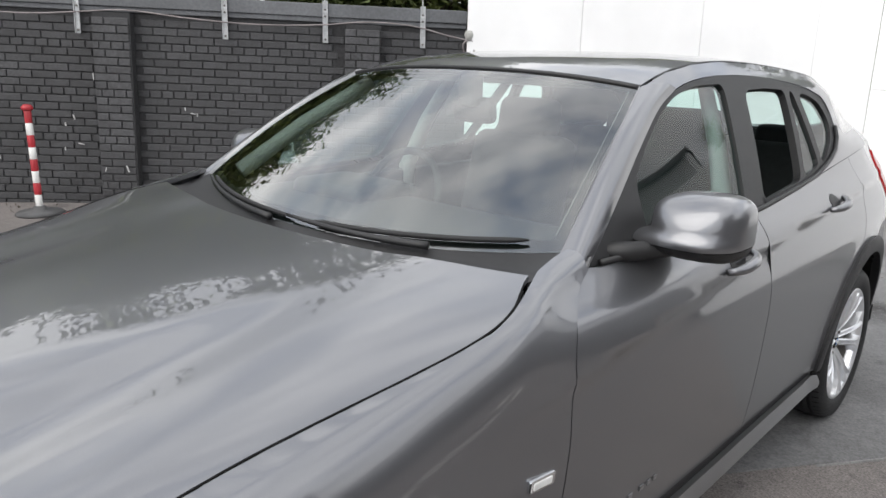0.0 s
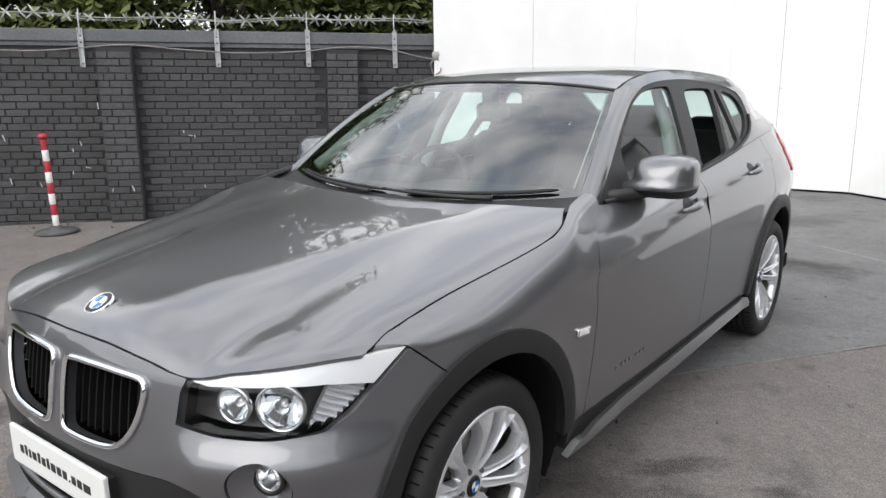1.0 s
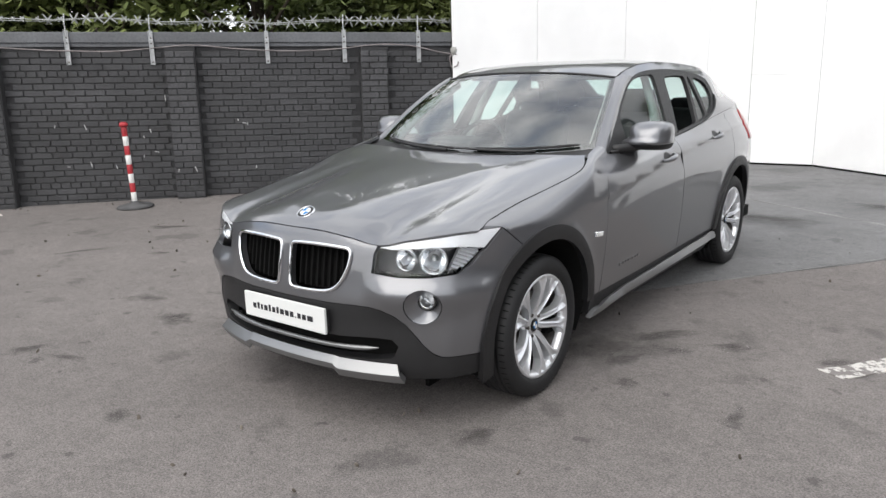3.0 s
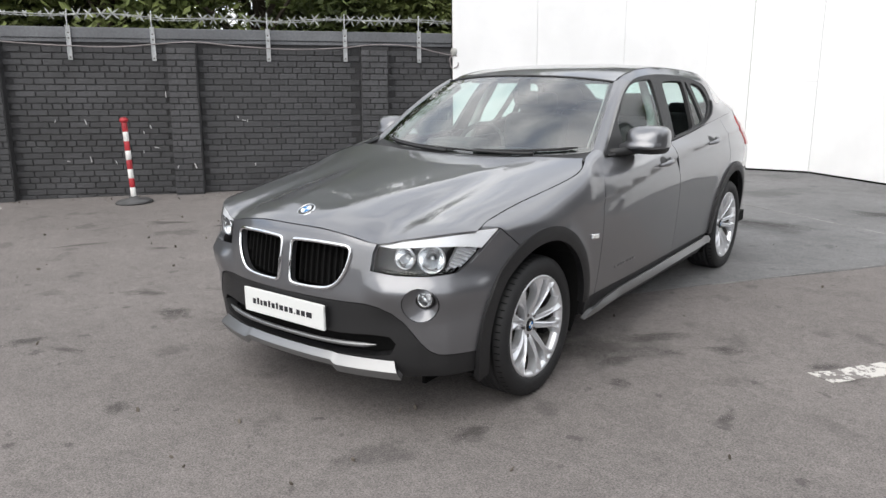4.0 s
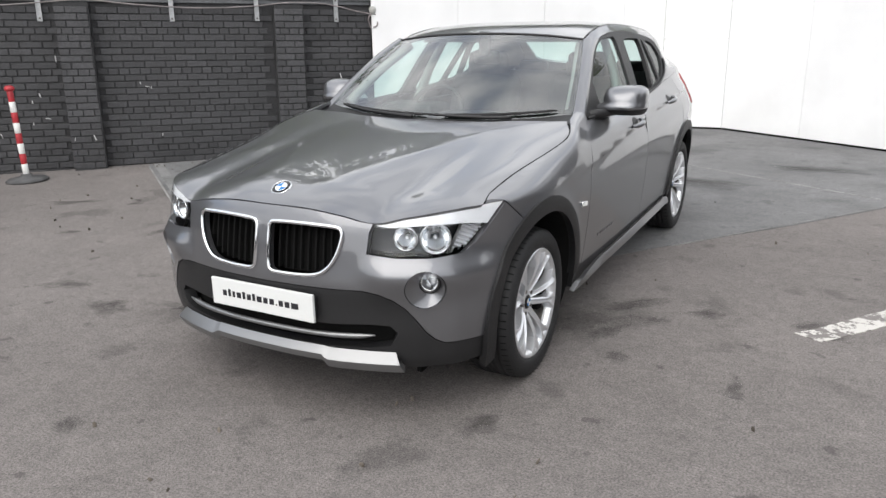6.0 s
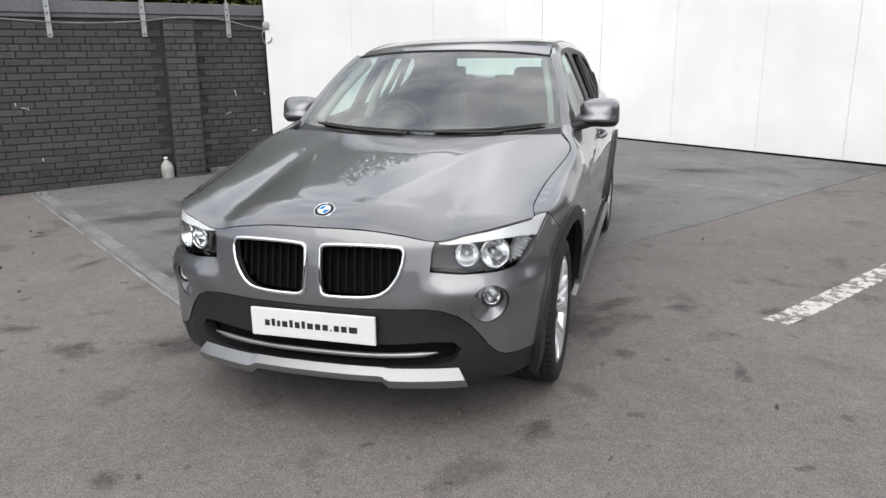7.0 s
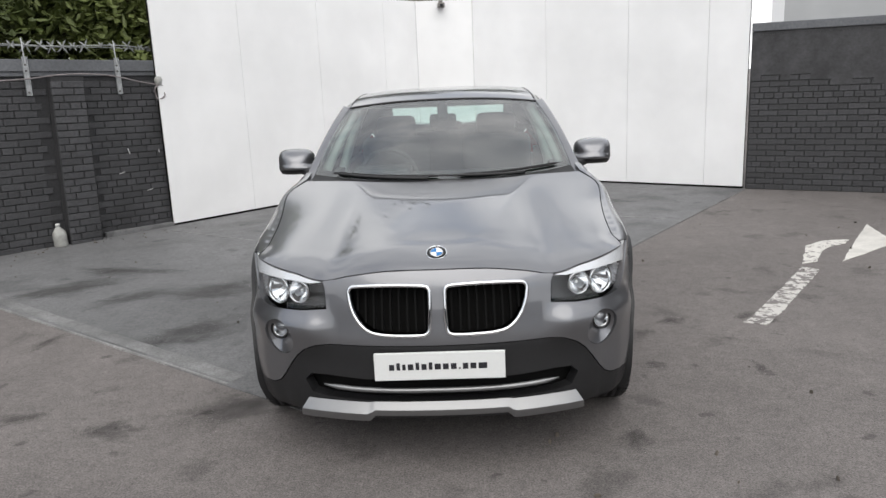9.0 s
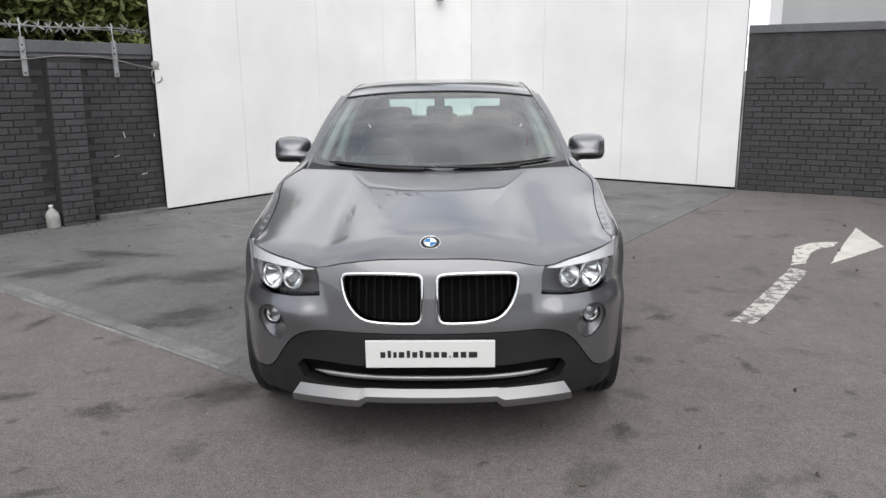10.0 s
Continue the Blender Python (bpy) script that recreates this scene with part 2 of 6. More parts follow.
def tube(bm, pts, r, sides=8, closed=False):
    """A round rod along a line of points; r is one radius or one for each point."""
    pts = [Vector(p) for p in pts]
    n = len(pts)
    rad = r if isinstance(r, (list, tuple)) else [r] * n
    rings, side = [], None
    for i, p in enumerate(pts):
        a = pts[(i - 1) % n] if closed or i else pts[0]
        b = pts[(i + 1) % n] if closed or i < n - 1 else pts[-1]
        d = (b - a).normalized()
        if side is None:
            side = d.orthogonal().normalized()
        side = (side - d * side.dot(d)).normalized()
        up = d.cross(side)
        rings.append([bm.verts.new(p + rad[i] * (math.cos(q) * side + math.sin(q) * up)) for q in (2 * math.pi * k / sides for k in range(sides))])
    for i in range(n if closed else n - 1):
        a, b = rings[i], rings[(i + 1) % n]
        for k in range(sides):
            bm.faces.new((a[k], a[(k + 1) % sides], b[(k + 1) % sides], b[k]))
    if not closed:
        bm.faces.new(rings[0][::-1])
        bm.faces.new(rings[-1])
    return bm


def lathe(bm, profile, m, sides=48, cap=False):
    """A profile of (radius, height) turned about the local z axis, placed by m."""
    rings = []
    for r, h in profile:
        rings.append([bm.verts.new(m @ Vector((r * math.cos(q), r * math.sin(q), h))) for q in (2 * math.pi * k / sides for k in range(sides))])
    for a, b in zip(rings, rings[1:]):
        for k in range(sides):
            bm.faces.new((a[k], a[(k + 1) % sides], b[(k + 1) % sides], b[k]))
    if cap:
        bm.faces.new(rings[0][::-1])
        bm.faces.new(rings[-1])
    return bm


def spl(*pts):
    """A smooth curve y(x) through a few (x, y) points."""
    xs, ys = np.array([p[0] for p in pts], float), np.array([p[1] for p in pts], float)
    d = np.gradient(ys, xs) if len(xs) > 2 else np.full(len(xs), (ys[-1] - ys[0]) / (xs[-1] - xs[0]))

    def f(x):
        x = min(max(x, xs[0]), xs[-1])
        i = min(max(int(np.searchsorted(xs, x)) - 1, 0), len(xs) - 2)
        h = xs[i + 1] - xs[i]
        t = (x - xs[i]) / h
        return float(ys[i] * (1 + 2 * t) * (1 - t) ** 2 + d[i] * h * t * (1 - t) ** 2 + ys[i + 1] * t * t * (3 - 2 * t) + d[i + 1] * h * t * t * (t - 1))
    return f


def smooth01(t):
    t = min(max(t, 0.0), 1.0)
    return t * t * (3 - 2 * t)


# ---------------------------------------------------------------- ground
bm = bmesh.new()
bmesh.ops.create_grid(bm, x_segments=60, y_segments=60, size=300)
ground = tagged(obj("ground", bm, ASPHALT), "worn brown-grey asphalt yard with stains and loose grit", "ground", kind="structure")

WALL_O, WALL_D, WALL_N = Vector((-6.915, 1.769, 0)), Vector((0.6615, 0.75, 0)).normalized(), Vector((0.75, -0.6615, 0)).normalized()


def wall_frame(origin, along):
    along = along.normalized()
    out = along.cross(Vector((0, 0, 1)))
    return Matrix(((along.x, out.x, 0, origin.x), (along.y, out.y, 0, origin.y), (0, 0, 1, 0), (0, 0, 0, 1)))


# the yard wall falls a little along its length
FALL = radians(1.1)
LEFT = Matrix(((WALL_D.x * math.cos(FALL), WALL_N.x, WALL_D.x * math.sin(FALL), WALL_O.x), (WALL_D.y * math.cos(FALL), WALL_N.y, WALL_D.y * math.sin(FALL), WALL_O.y),
               (-math.sin(FALL), 0, math.cos(FALL), 0.055), (0, 0, 0, 1)))
bm = bmesh.new()
apron_pts = [(-5.09, 3.78), (-3.41, 2.59), (-1.21, 0.97), (-0.70, 0.61), (0.92, 2.97), (1.65, 3.93), (3.77, 6.98), (0.38, 9.12), (-0.55, 9.08), (-3.34, 5.8)]
vs = [bm.verts.new((x, y, 0.0)) for x, y in apron_pts]
f = bm.faces.new(vs)
ex = bmesh.ops.extrude_face_region(bm, geom=[f])
bmesh.ops.translate(bm, vec=(0, 0, 0.005), verts=[v for v in ex["geom"] if isinstance(v, bmesh.types.BMVert)])
bmesh.ops.recalc_face_normals(bm, faces=bm.faces)
apron = tagged(obj("pavement", bm, CONCRETE), "paler smooth grey concrete apron laid in the corner of the yard", "pavement", kind="structure")

def ground_strip(name, a, b, wide, mat, z, label, seed, ragged=0.5):
    """A thin uneven strip along a line on the ground."""
    a, b = Vector((*a, 0)), Vector((*b, 0))
    side_ = (b - a).normalized().cross(Vector((0, 0, 1)))
    bm = bmesh.new()
    n = int((b - a).length / 0.06)
    rows = []
    for i in range(n + 1):
        c = a.lerp(b, i / n)
        w0 = wide * (0.6 + ragged * noise.noise((i * 0.31, seed, 0)))
        rows.append([bm.verts.new(c + side_ * q + Vector((0, 0, h))) for q, h in ((-w0, 0.0), (-w0 * 0.8, z), (w0 * 0.7, z), (w0, 0.0))])
    for p, q in zip(rows, rows[1:]):
        for k in range(3):
            bm.faces.new((p[k], p[k + 1], q[k + 1], q[k]))
    bmesh.ops.recalc_face_normals(bm, faces=bm.faces)
    return tagged(obj(name, bm, mat), label, "pavement edge", kind="structure")


PALE_BAND = material("trowelled_concrete_band", (0.21, 0.21, 0.208), 0.8, grain=0.3, scale=90, stain=0.3, stain_scale=3.0, layers=((14.0, 0.12),), bump=0.3, bump_scale=150)
ground_strip("trim_apron_band", (-5.0, 3.84), (-1.15, 1.04), 0.105, PALE_BAND, 0.008, "paler trowelled band along the concrete apron", 2, 0.06)
ground_strip("trim_apron_front", (-4.95, 3.67), (-1.19, 0.975), 0.015, PALE_EDGE, 0.010, "pale worn edge of the concrete apron", 1)
ground_strip("trim_apron_side", (3.63, 6.76), (0.96, 3.0), 0.008, PALE_BAND, 0.008, "pale worn edge of the concrete apron", 4)
ground_strip("trim_apron_seam", (-3.21, 5.48), (-1.03, 4.1), 0.022, PALE_BAND, 0.008, "pale filled joint across the concrete", 7)
ground_strip("trim_apron_joint", (-0.22, 6.50), (2.25, 5.14), 0.020, PALE_EDGE, 0.008, "pale filled joint across the concrete", 9)

# dark blots of oil and damp
STAIN = stain_material("oily_stain", (0.045, 0.042, 0.040))
blot_mesh = None


def blot(x, y, long, wide, turn, z, on):
    global blot_mesh
    if blot_mesh is None:
        b = bmesh.new()
        b.faces.new([b.verts.new((math.cos(k * math.pi / 12), math.sin(k * math.pi / 12), 0)) for k in range(24)])
        blot_mesh = bpy.data.meshes.new("stain")
        b.to_mesh(blot_mesh)
        blot_mesh.materials.append(STAIN)
    ob = new("stain", blot_mesh)
    ob.parent = on
    ob.matrix_world = pose(x, y, z, 0, 0, turn) @ Matrix.Diagonal((long, wide, 1, 1))


for x, y, long, wide in ((0.88, 1.48, 0.42, 0.34), (1.02, 1.78, 0.32, 0.10), (1.16, 1.60, 0.13, 0.09), (1.12, 1.07, 0.10, 0.08), (1.40, 1.80, 0.16, 0.1),
                         (-1.02, 0.66, 0.42, 0.26), (-2.15, 0.60, 0.22, 0.12), (-1.59, 0.44, 0.24, 0.11), (-2.61, 1.78, 0.28, 0.08), (-3.92, 1.10, 0.36, 0.07),
                         (-4.18, 2.08, 0.40, 0.13), (-1.85, -0.33, 0.18, 0.09), (0.83, 0.24, 0.17, 0.09)):
    blot(x, y, long, wide, 35 + 40 * math.sin(9 * x), 0.0032, ground)
rng = random.Random(21)
for k in range(22):
    x, y = rng.uniform(-4.6, 3.6), rng.uniform(-1.2, 2.6)
    if abs(x) < 0.9 and y > -0.1 or y > 2.6 + 0.9 * (x + 3.6) or (x < 0 and y > 0.9 - 0.72 * (x + 1.2)):
        continue
    blot(x, y, rng.uniform(0.07, 0.2), rng.uniform(0.04, 0.09), rng.uniform(0, 180), 0.0032, ground)
for x, y, long, wide in ((-3.23, 3.0, 0.75, 0.34), (-2.87, 3.6, 0.7, 0.2), (-1.87, 2.85, 0.6, 0.28), (-2.45, 2.78, 0.5, 0.22), (0.75, 5.3, 0.6, 0.3), (1.7, 6.4, 0.7, 0.25), (-1.7, 1.9, 0.5, 0.3)):
    blot(x, y, long, wide, 15 + 30 * math.sin(7 * x), 0.0062, apron)

# ---------------------------------------------------------------- left wall: backing, pilasters, coping
PILASTERS = [(-4.71, -4.36), (-2.44, -2.09), (-0.17, 0.18), (1.95, 2.30), (4.22, 4.57)]
L0, L1, L_TOP = -9.0, 5.52, 1.815
bm = boxed(L0, L1, -0.33, -0.012, -0.45, L_TOP)
for a, b in PILASTERS:
    box(bm, a + 0.012, b - 0.012, -0.02, 0.115, -0.45, 1.76)
wall_left = obj("wall_left", bm, MORTAR)
wall_left.matrix_world = LEFT
tagged(wall_left, "dark grey painted brick yard wall with shallow brick piers", "wall", kind="structure")
bm = boxed(L0, L1, -0.36, 0.03, L_TOP, 1.935, bevel=0.008)
box(bm, L0, L1, -0.34, 0.012, L_TOP - 0.045, L_TOP - 0.003, bevel=0.004)
coping = part("coping", bm, COPING, wall_left, "smooth grey painted concrete coping")

# ---------------------------------------------------------------- right wall
R_O, R_D = Vector((3.74, 7.00, 0)), Vector((0.8956, -0.445, 0))
RIGHT = wall_frame(R_O, R_D)
R1 = 7.2
wall_right = obj("wall_right", boxed(0.02, R1, -0.3, -0.012, -0.05, 1.94), MORTAR)
wall_right.matrix_world = RIGHT
tagged(wall_right, "dark grey painted brick wall with patchy painted render", "wall", kind="structure")
bm = boxed(0.02, R1, -0.33, 0.03, 1.965, 2.065, bevel=0.01)
part("coping", bm, COPING, wall_right, "dark concrete coping")
bm = boxed(0.02, R1, -0.31, 0.008, 1.925, 1.962)
part("coping_course", bm, RENDERED, wall_right)
# ragged skin of render over the upper courses
bm = bmesh.new()
rng = random.Random(5)
step_u = 0.1125
for i in range(62):
    u = 0.03 + i * step_u
    low_z = 1.36 - 0.28 * smooth01((u - 0.8) / 2.2) + 0.10 * noise.noise((i * 0.22, 0, 3)) + 0.07 * rng.uniform(-1, 1)
    low_z = 0.005 + 0.0716 * round(low_z / 0.0716)
    box(bm, u, u + step_u, -0.02, 0.004 + rng.uniform(0, 0.001), low_z, 1.924)
rng = random.Random(5)
part("render_skin", bm, RENDERED, wall_right, "patchy painted render")

# ---------------------------------------------------------------- white boards in the corner
B_TOP = 2.70


def board_run(name, a, b, seams, label, low=0.03, rise=()):
    a, b = Vector((*a, 0)), Vector((*b, 0))
    fr = wall_frame(a, b - a)
    length = (b - a).length
    run = new(name)
    run.matrix_world = fr
    tagged(run, label, "wall", kind="structure")
    cuts = [0.0, *seams, length]
    for u0, u1 in zip(cuts, cuts[1:]):
        levels = [low, *rise, B_TOP]
        for z0, z1 in zip(levels, levels[1:]):
            part("panel", boxed(u0 + 0.002, u1 - 0.002, -0.02, 0.0, z0 + 0.0015, z1 - 0.0015, bevel=0.002), BOARD, run)
    # added black sheet darkens the gaps under and between the boards like shade
    part("base_gap", boxed(0, length, -0.05, -0.022, 0.0, B_TOP - 0.05), VOID, run, "black sheet behind the boards for the shade in their gaps")
    return run


CA, CB = (-0.52, 9.00), (0.33, 9.10)
board_run("wall_boards_left", (-3.28, 5.78), CA, (1.12, 2.34, 3.56), "tall white painted boards standing against the wall")
board_run("wall_boards_middle", CA, CB, (), "narrow white painted board across the corner", rise=(1.24,))
board_run("wall_boards_right", CB, (3.73, 7.00), (1.22, 2.44, 3.5), "tall white painted boards with a slightly rippled surface")

# ---------------------------------------------------------------- brackets, wire, cable


def bracket():
    ob = new("wire_bracket")
    bm = bmesh.new()
    box(bm, -0.024, 0.024, 0.0, 0.006, 0.0, 0.38, bevel=0.001)
    box(bm, -0.024, -0.019, 0.006, 0.024, 0.0, 0.38)
    box(bm, 0.019, 0.024, 0.006, 0.024, 0.0, 0.38)
    part("channel", bm, GALV, ob)
    for h in (0.03, 0.24, 0.30):
        part("bolt", lathe(bmesh.new(), [(0.0001, 0.0), (0.011, 0.0), (0.011, 0.008), (0.0001, 0.009)], pose(0, 0.0062, h, -90), 8), STEEL_DARK, ob)
    bm = tube(bmesh.new(), [(0.0, 0.014, 0.33), (0.004, 0.012, 0.45), (0.0, 0.0, 0.56)], 0.007)
    part("spike_rod", bm, GALV, ob)
    return tagged(ob, "galvanised steel channel bracket bolted to the brick wall", "bracket", "wire brackets along the wall")


HANG = LEFT @ Matrix.Diagonal((-1, 1, 1, 1))  # right-handed: x runs back along the wall
first = bracket()
BRACKETS = [(0.90, 1.57), (1.81, 1.565), (3.12, 1.57), (4.04, 1.58), (4.96, 1.575), (-0.40, 1.57), (-1.45, 1.57), (-2.7, 1.57)]
for k, (u, z) in enumerate(BRACKETS):
    if k == 0:
        first.matrix_world = HANG @ pose(-u, 0.034, z)
    else:
        copy_thing(first, HANG @ pose(-u, 0.034, z, 0, rng.uniform(-1.5, 1.5), 0))

razor = new("razor_wire")
razor.matrix_world = LEFT
tagged(razor, "weathered steel razor wire with star-shaped barbs along the wall top", "razor wire")
bm = bmesh.new()
rng = random.Random(11)
us = np.linspace(-8, 5.5, 130)
wire_z = lambda u: 2.07 + 0.018 * math.sin(u * 1.7) + 0.012 * math.sin(u * 5.1 + 1)
tube(bm, [(u, -0.10 + 0.02 * math.sin(u * 3), wire_z(u)) for u in us], 0.006, 6)
tube(bm, [(u, -0.13 + 0.03 * math.sin(u * 2.2 + 1), wire_z(u) - 0.012 - 0.01 * math.sin(u * 4)) for u in us], 0.005, 6)
part("strand", bm, WIRE, razor)
bm = bmesh.new()


def blade(bm, c, way, length, width):
    way = way.normalized()
    side = way.cross(Vector((0.3, 1, 0.2))).normalized() * width
    thick = way.cross(side).normalized() * 0.0015
    a = [bm.verts.new(c + s * side + t * thick) for s, t in ((-1, -1), (1, -1), (1, 1), (-1, 1))]
    m_ = [bm.verts.new(c + way * length * 0.55 + s * side * 1.5 + t * thick) for s, t in ((-1, -1), (1, -1), (1, 1), (-1, 1))]
    e = bm.verts.new(c + way * length)
    for k in range(4):
        bm.faces.new((a[k], a[(k + 1) % 4], m_[(k + 1) % 4], m_[k]))
        bm.faces.new((m_[k], m_[(k + 1) % 4], e))


u = -8.0
while u < 5.46:
    big = rng.random() < 0.55
    size = rng.uniform(0.075, 0.105) if big else rng.uniform(0.04, 0.06)
    c = Vector((u, -0.10 + rng.uniform(-0.03, 0.03), wire_z(u)))
    for q in (50, 130, 230, 310):
        q = radians(q + rng.uniform(-16, 16))
        blade(bm, c + Vector((rng.uniform(-0.012, 0.012), 0, 0)), Vector((math.cos(q), rng.uniform(-0.4, 0.4), math.sin(q))), size * rng.uniform(0.8, 1.1), 0.0065)
    u += rng.uniform(0.09, 0.17)
tagged(part("barbing", bm, WIRE, razor), kind="stuff")

bm = bmesh.new()
marks = [(-8, 1.75), (-2.7, 1.75), (-1.5, 1.72), (-0.3, 1.78), (0.9, 1.725), (1.4, 1.72), (1.85, 1.755), (2.2, 1.785), (2.75, 1.745), (3.2, 1.72), (4.04, 1.745), (4.4, 1.785), (4.96, 1.755), (5.2, 1.70), (5.44, 1.66)]
sag = spl(*marks)
tube(bm, [(u, 0.065 + 0.012 * math.sin(u * 7), sag(u)) for u in np.linspace(-8, 5.44, 160)], 0.0065, 6)
cable = obj("cable", bm, CABLE, smooth=True)
cable.matrix_world = LEFT
tagged(cable, "thin grey cable sagging between the wall brackets", "cable")

# small fitting at the cable's end
end_box = new("cable_fitting")
end_box.matrix_world = HANG @ pose(-5.40, 0.03, 1.56)
tagged(end_box, "weathered pale cable fitting and tangled loop at the board's edge", "fitting")
part("cap", lathe(bmesh.new(), [(0.001, 0.2), (0.03, 0.195), (0.045, 0.16), (0.03, 0.11), (0.02, 0.1), (0.001, 0.1)], pose(0, 0.03, 0), 14), MILKY, end_box, smooth=True)
bm = tube(bmesh.new(), [(0.05 * math.cos(q) + 0.01 * math.sin(3 * q), 0.03 + 0.02 * math.sin(2 * q), 0.03 + 0.08 * math.sin(q)) for q in (2 * math.pi * k / 24 for k in range(24))], 0.009, 6, True)
part("loop", bm, CABLE, end_box, smooth=True)

# ---------------------------------------------------------------- loose things in the yard
post = new("barrier_post")
post.matrix_world = pose(-5.49, 2.57, 0, 0.6, -1.3, 0)
tagged(post, "red and white striped plastic barrier post on a round base", "post")
part("base", lathe(bmesh.new(), [(0.0001, 0), (0.2, 0), (0.205, 0.015), (0.18, 0.035), (0.06, 0.05), (0.05, 0.075), (0.0001, 0.08)], Matrix(), 28), GREYRUBBER, post, "flat grey rubber base", True)
for k in range(8):
    z0 = 0.075 + k * 0.105
    bm = lathe(bmesh.new(), [(0.0001, z0), (0.029, z0), (0.03, z0 + 0.002), (0.03, z0 + 0.103), (0.029, z0 + 0.1048), (0.0001, z0 + 0.1048)], Matrix(), 20)
    part("band", bm, (WHITEPLASTIC, REDPLASTIC)[k % 2], post, "white band" if k % 2 == 0 else "red band", True)
part("cap", lathe(bmesh.new(), [(0.0001, 0.915), (0.03, 0.915), (0.046, 0.925), (0.046, 0.95), (0.03, 0.968), (0.0001, 0.972)], Matrix(), 20), REDPLASTIC, post, "chain cap", True)

jug = new("plastic_bottle")
jug.matrix_world = HANG @ pose(-4.14, 0.07, 0.025, 0, 4, 0)
tagged(jug, "milky plastic bottle standing at the foot of the wall", "bottle")
part("body", lathe(bmesh.new(), [(0.0001, 0), (0.06, 0.0), (0.068, 0.012), (0.068, 0.13), (0.06, 0.16), (0.03, 0.2), (0.02, 0.21), (0.02, 0.225), (0.0001, 0.226)], Matrix(), 22), MILKY, jug, smooth=True)
part("cap", lathe(bmesh.new(), [(0.0001, 0.222), (0.023, 0.222), (0.023, 0.245), (0.0001, 0.247)], Matrix(), 16), WHITEPLASTIC, jug, smooth=True)

plinth = obj("plinth", boxed(4.62, 5.42, 0.0, 0.07, -0.02, 0.095, bevel=0.012), CONCRETE)
plinth.matrix_world = LEFT
tagged(plinth, "low broken concrete ledge along the wall foot", "ledge", kind="structure")

camera_unit = new("security_camera")
mid = Vector(((CA[0] + CB[0]) / 2, (CA[1] + CB[1]) / 2 - 0.01, 0))
camera_unit.matrix_world = wall_frame(mid, Vector((CB[0] - CA[0], CB[1] - CA[1], 0))) @ Matrix.Diagonal((-1, 1, 1, 1)) @ pose(0.05, 0.0, B_TOP - 0.1)
tagged(camera_unit, "small dark camera fixed at the top of the boards", "camera")
part("bracket", boxed(-0.03, 0.03, 0.0, 0.05, 0.03, 0.09, bevel=0.005), STEEL_DARK, camera_unit)
part("housing", boxed(-0.05, 0.05, 0.03, 0.17, -0.02, 0.05, bevel=0.012), STEEL_DARK, camera_unit)
part("lens", lathe(bmesh.new(), [(0.0001, 0), (0.022, 0), (0.022, 0.012), (0.0001, 0.014)], pose(0, 0.17, 0.01, -90), 16), GLOSS_BLACK, camera_unit)

# ---------------------------------------------------------------- painted marks on the ground


def paint_mark(name, outline, mat, label, z=0.004, step=0.09):
    bm = bmesh.new()
    pts = []
    for (x0, y0), (x1, y1) in zip(outline, outline[1:] + outline[:1]):
        k = max(1, int(math.hypot(x1 - x0, y1 - y0) / step))
        for i in range(k):
            x, y = x0 + (x1 - x0) * i / k, y0 + (y1 - y0) * i / k
            w = 0.012 * noise.noise((x * 9, y * 9, 1))
            pts.append((x + w, y + 0.012 * noise.noise((x * 9, y * 9, 7))))
    f = bm.faces.new([bm.verts.new((x, y, z)) for x, y in pts])
    ex = bmesh.ops.extrude_face_region(bm, geom=[f])
    bmesh.ops.translate(bm, vec=(0, 0, -z), verts=[v for v in ex["geom"] if isinstance(v, bmesh.types.BMVert)])
    bmesh.ops.triangulate(bm, faces=bm.faces)
    bmesh.ops.recalc_face_normals(bm, faces=bm.faces)
    return tagged(obj(name, bm, mat), label, "road marking", kind="structure")


paint_mark("marking_arrow_stem", [(1.84, 1.73), (1.96, 1.67), (2.13, 1.89), (2.85, 2.91), (2.76, 3.02), (2.05, 2.01)], ROADFADED, "worn white stem of a turn arrow on the asphalt")
paint_mark("marking_arrow_bend", [(2.8, 3.11), (2.94, 3.17), (3.15, 3.52), (3.3, 3.68), (3.42, 3.73), (3.46, 3.75), (3.56, 3.9), (3.43, 3.91), (3.3, 3.88), (3.09, 3.71)], ROADWHITE, "white curved part of a turn arrow on the asphalt")
paint_mark("marking_arrow_head", [(3.13, 3.14), (3.88, 3.73), (4.04, 4.53)], material("road_paint", (0.62, 0.60, 0.56), 0.7, grain=0.1, scale=80, stain=0.15, stain_scale=5), "white head of a turn arrow on the asphalt")
paint_mark("marking_bay_line", [(-6.87, 1.11), (-6.46, 1.41), (-6.4, 1.52), (-6.56, 1.55), (-6.97, 1.22)], ROADWHITE, "white painted bay line ending near the wall")

# ---------------------------------------------------------------- pale building beyond the right wall
hall = new("industrial_hall")
hall.matrix_world = pose(11.3, 25.0, 0, 0, 0, -24)
tagged(hall, "pale grey clad industrial hall beyond the yard wall", "building")
part("wall", boxed(0, 40, 0, 14, 0, 9.0), CLADDING, hall)
part("corner_trim", boxed(-0.18, 0.22, -0.14, 0.3, 0, 9.1), material("white_trim", (0.75, 0.76, 0.78), 0.5), hall, "white corner trim")
part("roof", boxed(-0.3, 40.3, -0.25, 14.3, 9.0, 9.3), COPING, hall)

# ---------------------------------------------------------------- trees beyond the left wall


